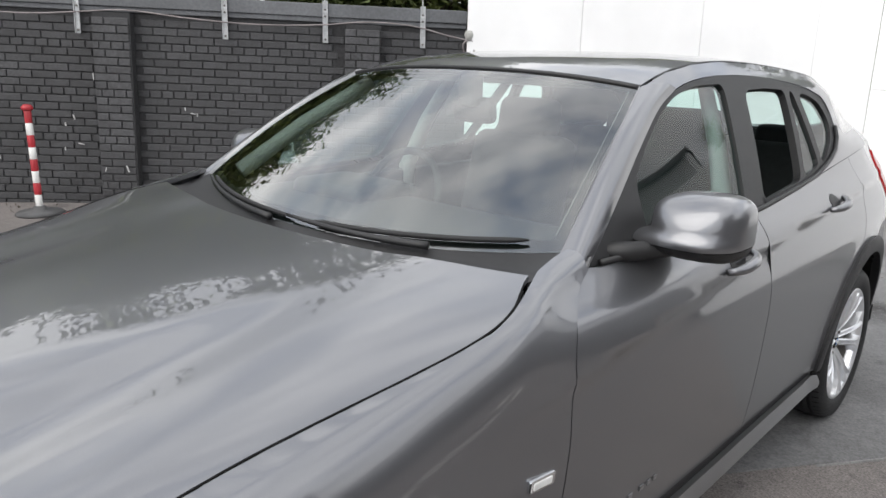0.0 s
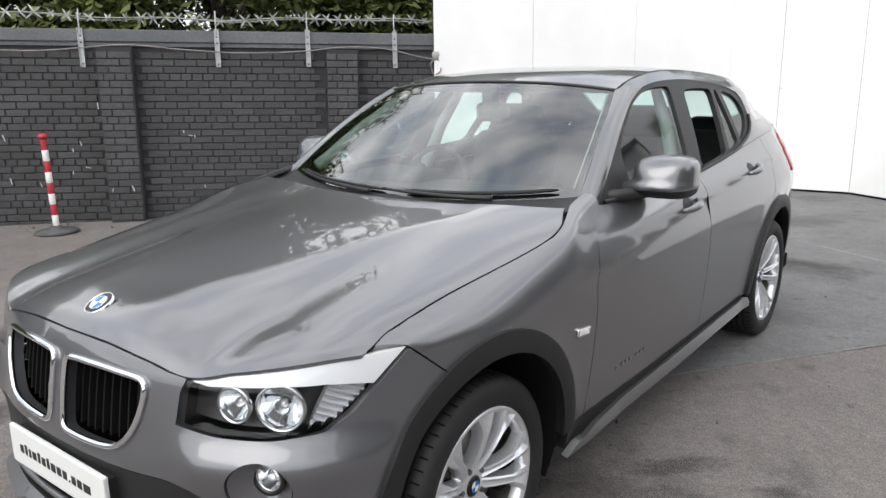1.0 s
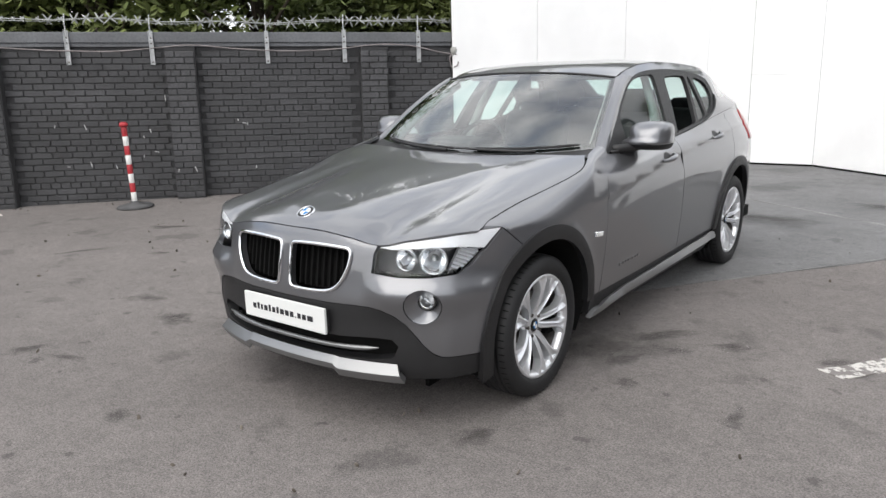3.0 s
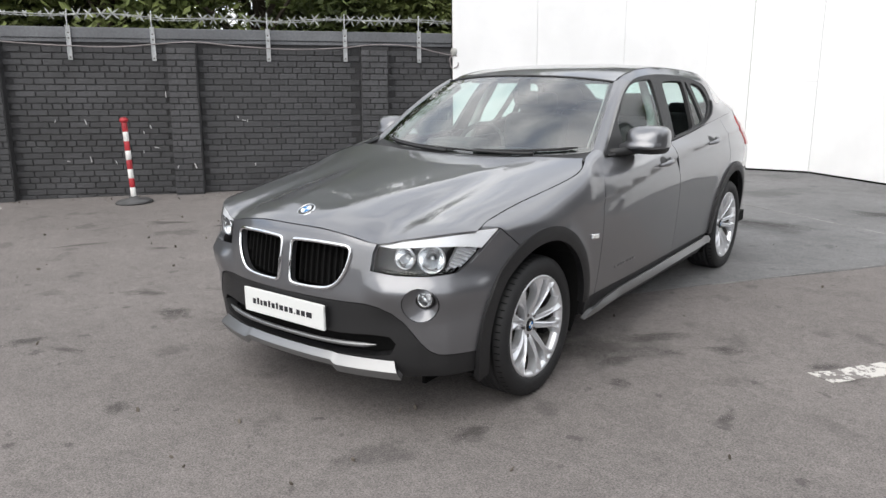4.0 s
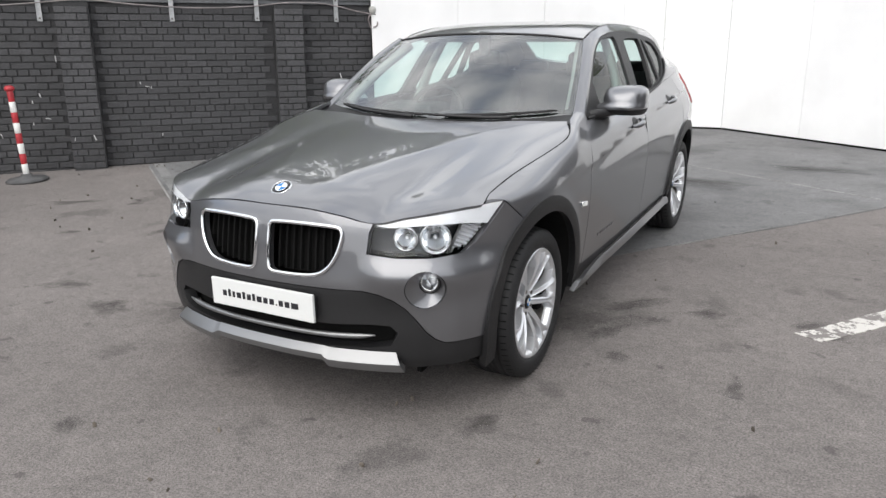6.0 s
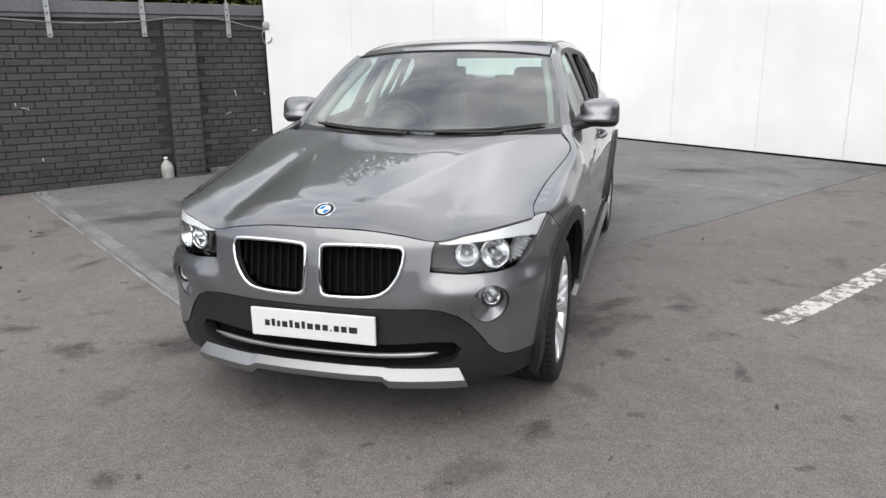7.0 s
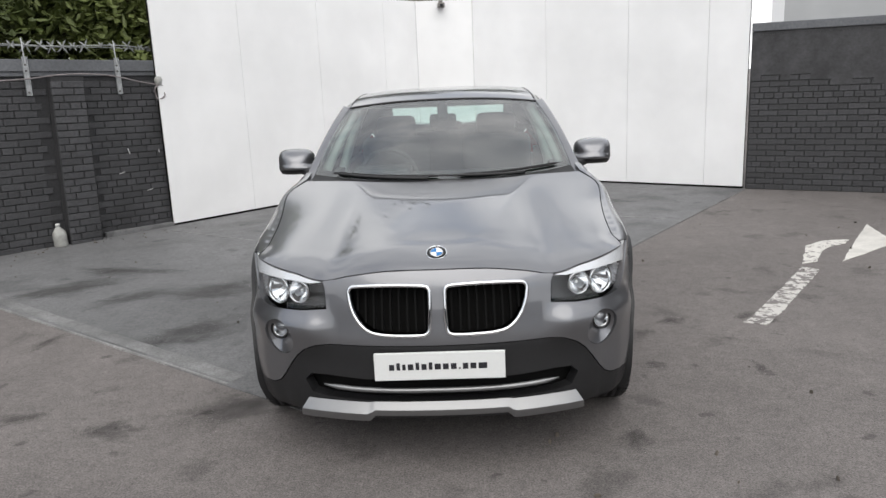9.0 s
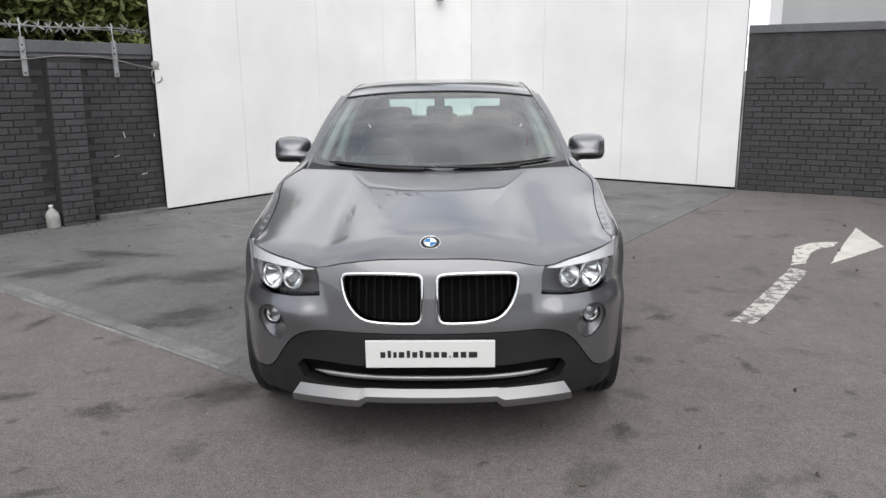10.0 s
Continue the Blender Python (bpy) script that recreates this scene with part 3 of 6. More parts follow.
def tree(spot, height, spread, seed, mat, leaves=13000):
    r = random.Random(seed)
    t = new("tree")
    t.matrix_world = pose(*spot, 0)
    bm = bmesh.new()
    tube(bm, [(0, 0, -0.1), (0.05, 0.03, height * 0.25), (-0.04, 0.08, height * 0.5), (0.1, 0, height * 0.85)], [0.17, 0.13, 0.09, 0.02], 10)
    clumps = []
    for k in range(46):
        q, h = r.uniform(0, 2 * math.pi), r.uniform(0.2, 1.0)
        reach = spread * (0.35 + 0.65 * math.sin(math.pi * min(1.0, 0.25 + 0.72 * h))) * r.uniform(0.4, 1.0)
        tip = Vector((reach * math.cos(q), reach * math.sin(q), height * h))
        if k < 16:
            base = Vector((0, 0, height * h * 0.6))
            tube(bm, [base, base.lerp(tip, 0.5) + Vector((0, 0, 0.1)), tip], [0.05, 0.03, 0.01], 6)
        clumps.append((tip, r.uniform(0.45, 0.95)))
    part("trunk", bm, BARK, t)
    verts, faces = [], []
    for k in range(leaves):
        c, size = clumps[k % len(clumps)]
        d = Vector((r.gauss(0, 1), r.gauss(0, 1), r.gauss(0, 0.8))).normalized() * size * r.uniform(0.35, 1.0)
        p = c + d
        if p.z < 0.3 or (p.z < 3.4 and (t.matrix_world.translation + p - WALL_O).dot(WALL_N) > -0.5):
            continue
        way = Vector((r.uniform(-1, 1), r.uniform(-1, 1), r.uniform(-0.8, 0.5))).normalized()
        side = way.cross(Vector((r.uniform(-1, 1), r.uniform(-1, 1), 1))).normalized()
        ln, wd = r.uniform(0.06, 0.11), r.uniform(0.03, 0.05)
        n0 = len(verts)
        bend = way.cross(side) * ln * 0.15
        verts += [p - way * ln, p - way * ln * 0.2 + side * wd + bend, p + way * ln, p - way * ln * 0.2 - side * wd + bend]
        faces += [(n0, n0 + 1, n0 + 2), (n0, n0 + 2, n0 + 3)]
    me = bpy.data.meshes.new("crown")
    me.from_pydata(verts, [], faces)
    me.materials.append(mat)
    crown = new("crown", me)
    crown.parent = t
    return tagged(t, "leafy green tree rising behind the yard wall", "tree", "trees behind the wall")


rng = random.Random(3)
for k in range(22):
    u = -10.5 + k * 1.12 + rng.uniform(-0.3, 0.3)
    back = 1.5 + 1.6 * (k % 2) + rng.uniform(-0.2, 0.5)
    if u > 3.8:
        back += 2.2
    p = WALL_O + WALL_D * u - WALL_N * back
    tree((p.x, p.y, 0), rng.uniform(4.4, 5.1) + 0.5 * (k % 2), rng.uniform(1.5, 2.0), 40 + k, (LEAF, LEAF_DARK)[k % 3 == 0])
tree((8.6, 25.0, 0), 8.5, 1.3, 77, LEAF, 4500)
tree((-1.2, 12.6, 0), 5.2, 1.5, 81, LEAF_DARK, 8000)
tree((0.9, 13.2, 0), 5.0, 1.4, 82, LEAF, 8000)

# unseen plain walls added to close the yard behind the camera
# the 8 m one is there to darken the car's flank
for k, (ax, ay, bx, by, high) in enumerate(((10.5, 4.3, 10.5, -2.0, 8.0), (10.5, -2.0, 10.5, -20.0, 1.6), (10.5, -20.0, -14.0, -20.0, 1.6), (-14.0, -20.0, -14.0, -6.5, 2.6))):
    fr = wall_frame(Vector((ax, ay, 0)), Vector((bx - ax, by - ay, 0)))
    ln = math.hypot(bx - ax, by - ay)
    w = obj("wall_back_%d" % (k + 1), boxed(0, ln, -0.15, 0.15, -0.05, high), RENDERED)
    w.matrix_world = fr
    tagged(w, "unseen plain dark wall added to close the yard", "wall", kind="structure")
# ---------------------------------------------------------------- the car: body surfaces
from mathutils import geometry

car = new("car")
tagged(car, "dark grey metallic compact SUV with silver alloy wheels, rear window open", "car")

OUTLINE = [(0, 0.0), (0.15, 0.004), (0.3, 0.020), (0.45, 0.056), (0.57, 0.097), (0.66, 0.145), (0.725, 0.21), (0.775, 0.30), (0.820, 0.45), (0.855, 0.65), (0.875, 0.95), (0.886, 1.4),
           (0.893, 2.0), (0.893, 2.6), (0.892, 3.2), (0.880, 3.6), (0.846, 3.95), (0.778, 4.22), (0.64, 4.38), (0.40, 4.43), (0.0, 4.44)]
chord = [0.0]
for (x0, y0), (x1, y1) in zip(OUTLINE, OUTLINE[1:]):
    chord.append(chord[-1] + math.hypot(x1 - x0, y1 - y0))
fx, fy = spl(*zip(chord, [p[0] for p in OUTLINE])), spl(*zip(chord, [p[1] for p in OUTLINE]))
S_END = chord[-1]
S_TAB = np.linspace(0, S_END, 3000)
X_TAB, Y_TAB = np.array([fx(s) for s in S_TAB]), np.array([fy(s) for s in S_TAB])
HALF = int(np.argmax(X_TAB))


def SX(x):
    """Way round the body from its nose to the place x wide."""
    return float(np.interp(x, X_TAB[:HALF], S_TAB[:HALF]))


def SY(y):
    return float(np.interp(y, Y_TAB, S_TAB))


F_HUB, R_HUB, HUB_Z, TYRE_R = 0.755, 3.515, 0.33, 0.33
off_front = spl((0.18, -0.06), (0.26, -0.012), (0.34, 0.0), (0.47, 0.002), (0.56, 0.004), (0.64, -0.008), (0.72, -0.022), (0.80, -0.042), (0.86, -0.072), (0.95, -0.13))
off_side = spl((0.18, -0.060), (0.28, -0.038), (0.36, -0.024), (0.5, -0.008), (0.65, 0.003), (0.76, 0.008), (0.86, 0.006), (0.93, -0.010), (0.98, -0.030), (1.03, -0.066), (1.08, -0.100), (1.16, -0.135), (1.3, -0.19))
crease_z = spl((1.0, 0.80), (1.4, 0.85), (2.27, 0.938), (3.25, 0.985), (4.2, 1.02))
FOG_X, FOG_Z = 0.652, 0.560
S_FOG = SX(FOG_X)
S_A, S_B = SX(0.45), SY(0.62)


def P(s, z, o=0.0):
    """The body's skin at way s round it (negative: the other flank) and height z, o metres proud of it."""
    sign, s = (-1 if s < 0 else 1), min(abs(s), S_END)
    x, y = fx(s), fy(s)
    a, b = max(s - 0.01, 0), min(s + 0.01, S_END)
    tx, ty = fx(b) - fx(a), fy(b) - fy(a)
    ln = math.hypot(tx, ty)
    nx, ny = ty / ln, -tx / ln
    w = smooth01((s - S_A) / (S_B - S_A))
    d = (1 - w) * off_front(z) + w * off_side(z)
    if s > S_B and y < 4.3:
        k = smooth01((y - 1.05) / 0.5)
        q = crease_z(y) - z
        if q > 0:
            d -= 0.016 * k * (q / 0.035) * math.exp(1 - q / 0.035) * 0.8
        else:
            d -= 0.05 * k * (-q) * 0.6
    for hub in (F_HUB, R_HUB):
        if abs(y - hub) < 0.7:
            r = math.hypot(y - hub, z - HUB_Z)
            d += 0.014 * math.exp(-((r - 0.43) / 0.07) ** 2) * smooth01((s - S_A) / 0.3)
    if y > 1.2 and z > 0.93:
        # the shoulder draws in towards the windscreen
        d -= 0.034 * smooth01((y - 1.2) / 0.2) * (1 - smooth01((y - 1.5) / 0.95)) * smooth01((z - 0.93) / 0.10)
    if y < 0.8:
        # the lower corners of the bumper flare out before the wheels
        d += 0.024 * smooth01((s - SX(0.66)) / 0.12) * (1 - smooth01((y - 0.5) / 0.2)) * (1 - smooth01((z - 0.42) / 0.22))
    if s < 1.2:
        # ledge under the lamps, looking upwards
        d += 0.030 * math.exp(-((z - 0.612) / (0.052 if z > 0.612 else 0.075)) ** 2) * smooth01((s - 0.40) / 0.14) * (1 - smooth01((s - 0.86) / 0.22))
    d += o
    return Vector((sign * max(x + nx * d, 0.0), y + ny * d, z))


belt_z = spl((1.4, 1.030), (1.8, 1.022), (2.2, 1.028), (2.5, 1.042), (2.9, 1.068), (3.2, 1.092), (3.5, 1.112), (3.8, 1.126), (4.3, 1.14))
rail_z = spl((2.06, 1.400), (2.2, 1.436), (2.4, 1.463), (2.6, 1.474), (2.8, 1.473), (3.0, 1.465), (3.3, 1.445), (3.5, 1.424), (3.65, 1.398), (3.8, 1.352), (3.92, 1.296), (4.05, 1.212), (4.15, 1.150))
# upper edge of the side windows, and their edge along the windscreen pillar
dlo_top = spl((2.05, 1.345), (2.18, 1.394), (2.32, 1.420), (2.5, 1.433), (2.65, 1.435), (2.86, 1.428), (3.1, 1.408), (3.3, 1.382), (3.42, 1.352))
pillar_z = spl((1.5, 1.000), (1.6, 1.064), (1.73, 1.150), (1.905, 1.263), (2.05, 1.345), (2.18, 1.394))


def U(y, z, sign=1, o=0.0):
    """The flank above the belt line, leaning inwards."""
    zb = belt_z(y)
    d = max(z - zb, -0.05)
    x = P(SY(y), zb).x - 0.055 * smooth01((y - 3.45) / 0.5) * smooth01(d / 0.12)
    return Vector((sign * (x - 0.42 * d - 0.20 * d * d + o), y, z))


def rolled(y, z, sign=1, o=0.0):
    """The flank above the windows, turning in towards the roof."""
    p = U(y, z, sign, o)
    p.x -= sign * 0.034 * min(max((z - rail_z(y) + 0.07) / 0.07, 0.0), 1.0) ** 2
    return p


def inset(poly, g):
    """The polygon drawn in by g all round."""
    area = sum(a[0] * b[1] - b[0] * a[1] for a, b in zip(poly, poly[1:] + poly[:1]))
    turn = 1 if area > 0 else -1
    out, n = [], len(poly)
    for i in range(n):
        a, b, c = Vector(poly[i - 1]), Vector(poly[i]), Vector(poly[(i + 1) % n])
        e, f_ = (b - a).normalized(), (c - b).normalized()
        n1, n2 = Vector((-e.y, e.x)) * turn, Vector((-f_.y, f_.x)) * turn
        m_ = (n1 + n2)
        m_ = m_ / max(m_.length_squared / 2, 0.5)
        out.append(tuple(b + m_ * g))
    return out


def dense(poly, h):
    out = []
    for a, b in zip(poly, poly[1:] + poly[:1]):
        k = max(1, int(math.ceil(math.hypot(b[0] - a[0], b[1] - a[1]) / h)))
        out += [(a[0] + (b[0] - a[0]) * i / k, a[1] + (b[1] - a[1]) * i / k) for i in range(k)]
    return out


def inside(px, py, poly):
    ok = np.zeros(len(px), bool)
    for (x0, y0), (x1, y1) in zip(poly, poly[1:] + poly[:1]):
        if y0 != y1:
            ok ^= ((y0 > py) != (y1 > py)) & (px < (x1 - x0) * (py - y0) / (y1 - y0) + x0)
    return ok


def sheet(name, fn, poly, mat, parent, h=0.03, holes=(), thick=0.012, gap=0.0, label="", face=None):
    """A panel: the part of the surface fn(a, b) inside a polygon in (a, b), with its edges turned in by thick."""
    if gap:
        poly = inset(poly, gap)
        holes = [inset(q, -gap) for q in holes]
    loops = [dense(poly, h * 0.8)] + [dense(q, h * 0.8) for q in holes]
    pts, edges = [], []
    for lp in loops:
        n0 = len(pts)
        pts += lp
        edges += [(n0 + i, n0 + (i + 1) % len(lp)) for i in range(len(lp))]
    rim = np.array(pts)
    lo, hi = rim.min(0), rim.max(0)
    gx, gy = np.meshgrid(np.arange(lo[0] + h / 2, hi[0], h), np.arange(lo[1] + h / 2, hi[1], h))
    gx, gy = gx.ravel(), gy.ravel()
    ok = inside(gx, gy, loops[0])
    for lp in loops[1:]:
        ok &= ~inside(gx, gy, lp)
    gx, gy = gx[ok], gy[ok]
    if len(gx):
        far = np.min((gx[:, None] - rim[None, :, 0]) ** 2 + (gy[:, None] - rim[None, :, 1]) ** 2, axis=1) > (0.5 * h) ** 2
        pts = pts + list(zip(gx[far], gy[far]))
    vc, _, tris, *_ = geometry.delaunay_2d_cdt([Vector((float(a), float(b))) for a, b in pts], edges, [], 0, 1e-7)
    cen = np.array([[sum(vc[i][k] for i in t) / len(t) for k in (0, 1)] for t in tris])
    ok = inside(cen[:, 0], cen[:, 1], loops[0])
    for lp in loops[1:]:
        ok &= ~inside(cen[:, 0], cen[:, 1], lp)
    tris = [t for t, k in zip(tris, ok) if k]
    places, normals, e = [], [], 0.004
    for v in vc:
        p = fn(v.x, v.y)
        n = (fn(v.x + e, v.y) - fn(v.x - e, v.y)).cross(fn(v.x, v.y + e) - fn(v.x, v.y - e))
        n = n.normalized() if n.length > 1e-12 else Vector((0, 0, 1))
        mid_ = Vector((0, min(max(p.y, 1.2), 3.4), 0.55))
        if n.dot(face if face else p - mid_) < 0:
            n = -n
        places.append(p)
        normals.append(n)
    faces, loop_n, count = [], [], {}
    for t in tris:
        a, b, c = t[:3]
        if (places[b] - places[a]).cross(places[c] - places[a]).dot(normals[a] + normals[b] + normals[c]) < 0:
            t = (a, c, b)
        faces.append(tuple(t))
        loop_n += [normals[i] for i in t]
        for i in range(3):
            k = (t[i], t[(i + 1) % 3])
            count[k] = 1
    verts = list(places)
    if thick:
        inner = {}
        for a, b in [k for k in count if (k[1], k[0]) not in count]:
            for i in (a, b):
                if i not in inner:
                    inner[i] = (len(verts), len(verts) + 1)
                    verts.append(places[i])
                    verts.append(places[i] - normals[i] * thick)
            q = (inner[b][0], inner[a][0], inner[a][1], inner[b][1])
            fnorm = (verts[q[1]] - verts[q[0]]).cross(verts[q[2]] - verts[q[1]])
            fnorm = fnorm.normalized() if fnorm.length > 1e-12 else Vector((0, 0, 1))
            faces.append(q)
            loop_n += [fnorm] * 4
    me = bpy.data.meshes.new(name)
    me.from_pydata(verts, [], faces)
    me.materials.append(mat)
    me.polygons.foreach_set("use_smooth", [True] * len(me.polygons))
    me.normals_split_custom_set(loop_n)
    ob = new(name, me)
    ob.parent = parent
    if label:
        tagged(ob, label)
    return ob


def rounded(poly, times=2, keep=()):
    """The polygon with its corners cut smooth; corners in keep stay sharp."""
    for _ in range(times):
        out = []
        for i, b in enumerate(poly):
            a, c = poly[i - 1], poly[(i + 1) % len(poly)]
            if b in keep:
                out.append(b)
            else:
                out.append((b[0] * 0.75 + a[0] * 0.25, b[1] * 0.75 + a[1] * 0.25))
                out.append((b[0] * 0.75 + c[0] * 0.25, b[1] * 0.75 + c[1] * 0.25))
        poly = out
    return poly


def ySZ(pts):
    """Polygon corners given by length y and height, as way round the body and height."""
    return [(SY(y), z) for y, z in pts]


def arc(hub, r, a0, a1, n=24):
    """Points of a wheel arch, from angle a0 to a1 (degrees, 0 towards the tail)."""
    def reach(q):
        c = math.cos(radians(q))
        return r * c * (0.90 if c < 0 and hub < 2 else 0.97)
    return [(hub + reach(a0 + (a1 - a0) * i / n), HUB_Z + r * math.sin(radians(a0 + (a1 - a0) * i / n))) for i in range(n + 1)]


def flip(poly):
    return [(-a, b) for a, b in poly][::-1]


# bonnet line round the nose: height of its front edge
hood_z = spl((0.0, 0.838), (SX(0.2), 0.836), (SX(0.36), 0.818), (SX(0.47), 0.798), (SX(0.60), 0.822), (SX(0.70), 0.838), (SX(0.76), 0.846), (SY(0.47), 0.842))
edge_x = spl((0.36, 0.760), (0.5, 0.752), (0.7, 0.758), (0.85, 0.778), (1.0, 0.804), (1.10, 0.821), (1.18, 0.825), (1.25, 0.810), (1.31, 0.785), (1.38, 0.757), (1.46, 0.748))
ref_x = spl((0.36, 0.762), (0.6, 0.790), (0.9, 0.816), (1.15, 0.836), (1.3, 0.840), (1.6, 0.838))
roll_x = spl((0.36, 0.764), (0.6, 0.782), (0.9, 0.806), (1.1, 0.826), (1.18, 0.829), (1.25, 0.818), (1.32, 0.798), (1.40, 0.778), (1.5, 0.762), (1.6, 0.752))
edge_z = spl((0.36, 0.846), (0.5, 0.864), (0.7, 0.897), (1.0, 0.950), (1.25, 1.008), (1.38, 1.040), (1.46, 1.058), (1.6, 1.08))
S_TIP, S_HOOD, Y_HOOD = SY(0.47), SY(0.36), 0.36


def drop(y):
    return 0.035 + 0.11 * smooth01((y - 0.45) / 0.45)


def fender_skin(sign):
    def fn(s, t):
        y = fy(min(abs(s), S_END))
        zs, d = wing_z(y) - drop(y), drop(y)
        ln = d * 1.35
        if t <= zs:
            p = P(abs(s), t)
        else:
            q = min((t - zs) / ln, 1.0) * math.pi / 2
            p = P(abs(s), zs)
            ex = roll_x(y)
            z_ = zs + d * math.sin(q)
            k = 0.8 * smooth01((y - 1.12) / 0.22) * (1 - min(1.0, (t - zs) / ln) ** 2)
            x_ = p.x - (p.x - ex) * (1 - math.cos(q))
            p = Vector((x_ + (P(abs(s), z_).x - x_) * k, p.y, z_))
            if t > zs + ln:
                # past the roll the wing runs on flush with the bonnet
                x_ = ex - (t - zs - ln)
                p = Vector((x_, y, hood_height(x_, y)))
        return Vector((sign * p.x, p.y, p.z))
    return fn


def t_of(y, z):
    """The wing's own measure of the height z at the length y."""
    zs, d = wing_z(y) - drop(y), drop(y)
    return z if z < zs else zs + d * 1.35 * math.asin(min((z - zs) / d, 1.0)) * 2 / math.pi


def top_t(y):
    return wing_z(y) - drop(y) + drop(y) * 1.35 + roll_x(y) - edge_x(y)


def coons(F, R, M, E):
    """A surface between a front, a rear, a middle and an edge curve."""
    c00, c10, c01, c11 = F(0), F(1), R(0), R(1)

    def fn(u, v):
        uu = abs(u)
        k = uu * uu
        p = F(uu) * (1 - v) + R(uu) * v + M(v) * (1 - k) + E(v) * k - (c00 * (1 - k) * (1 - v) + c10 * k * (1 - v) + c01 * (1 - k) * v + c11 * k * v)
        return Vector((p.x if u >= 0 else -p.x, p.y, p.z))
    return fn


# ---------------------------------------------------------------- front: bumper, lamps, grille
G = 0.0022
LAMP = [(SX(0.452), 0.690), (SX(0.56), 0.680), (SX(0.68), 0.680), (SY(0.255), 0.688), (SY(0.315), 0.718), (SY(0.37), 0.762), (SY(0.42), 0.803), (S_TIP, 0.842),
        (SX(0.76), 0.846), (SX(0.70), 0.838), (SX(0.60), 0.822), (SX(0.53), 0.808), (SX(0.475), 0.798), (SX(0.46), 0.765)]
ARCH_R, ARCH_IN, JOIN = 0.460, 0.408, 115
arch_front = ySZ(arc(F_HUB, ARCH_R, 178.7, JOIN, 24))
skirt_edge = [(0.0, 0.546), (SX(0.44), 0.549), (SX(0.495), 0.542), (SX(0.545), 0.520), (SX(0.588), 0.483), (SX(0.622), 0.438), (SX(0.652), 0.392), (SX(0.680), 0.358), (SX(0.705), 0.343), (SY(0.325), 0.340)]
KIDNEY = [(0.030, 0.758), (0.036, 0.774), (0.052, 0.781), (0.18, 0.785), (0.335, 0.781), (0.352, 0.772), (0.357, 0.755), (0.350, 0.715), (0.332, 0.668), (0.300, 0.625), (0.262, 0.601),
          (0.20, 0.592), (0.075, 0.590), (0.046, 0.594), (0.032, 0.612)]
KIDNEY = rounded(KIDNEY)
KID = [(SX(x), z) for x, z in KIDNEY]
FOG_RIM = [(S_FOG + 0.072 * math.cos(radians(q)), FOG_Z + 0.074 * math.sin(radians(q))) for q in range(0, 360, 10)]
half = skirt_edge + arch_front + [(SY(0.525), 0.795), (S_TIP, 0.842)] + LAMP[1:7][::-1][0:6] + [LAMP[0], LAMP[13], LAMP[12]]
half += [(SX(x), hood_z(SX(x))) for x in (0.42, 0.36, 0.28, 0.2, 0.1)]
full = half[1:] + [(0.0, hood_z(0))] + flip(half[1:]) + [half[0]]
sheet("bumper", P, full, PAINT, car, 0.018, [KID, flip(KID), FOG_RIM, flip(FOG_RIM)], 0.03, G, "grey metallic painted front bumper")

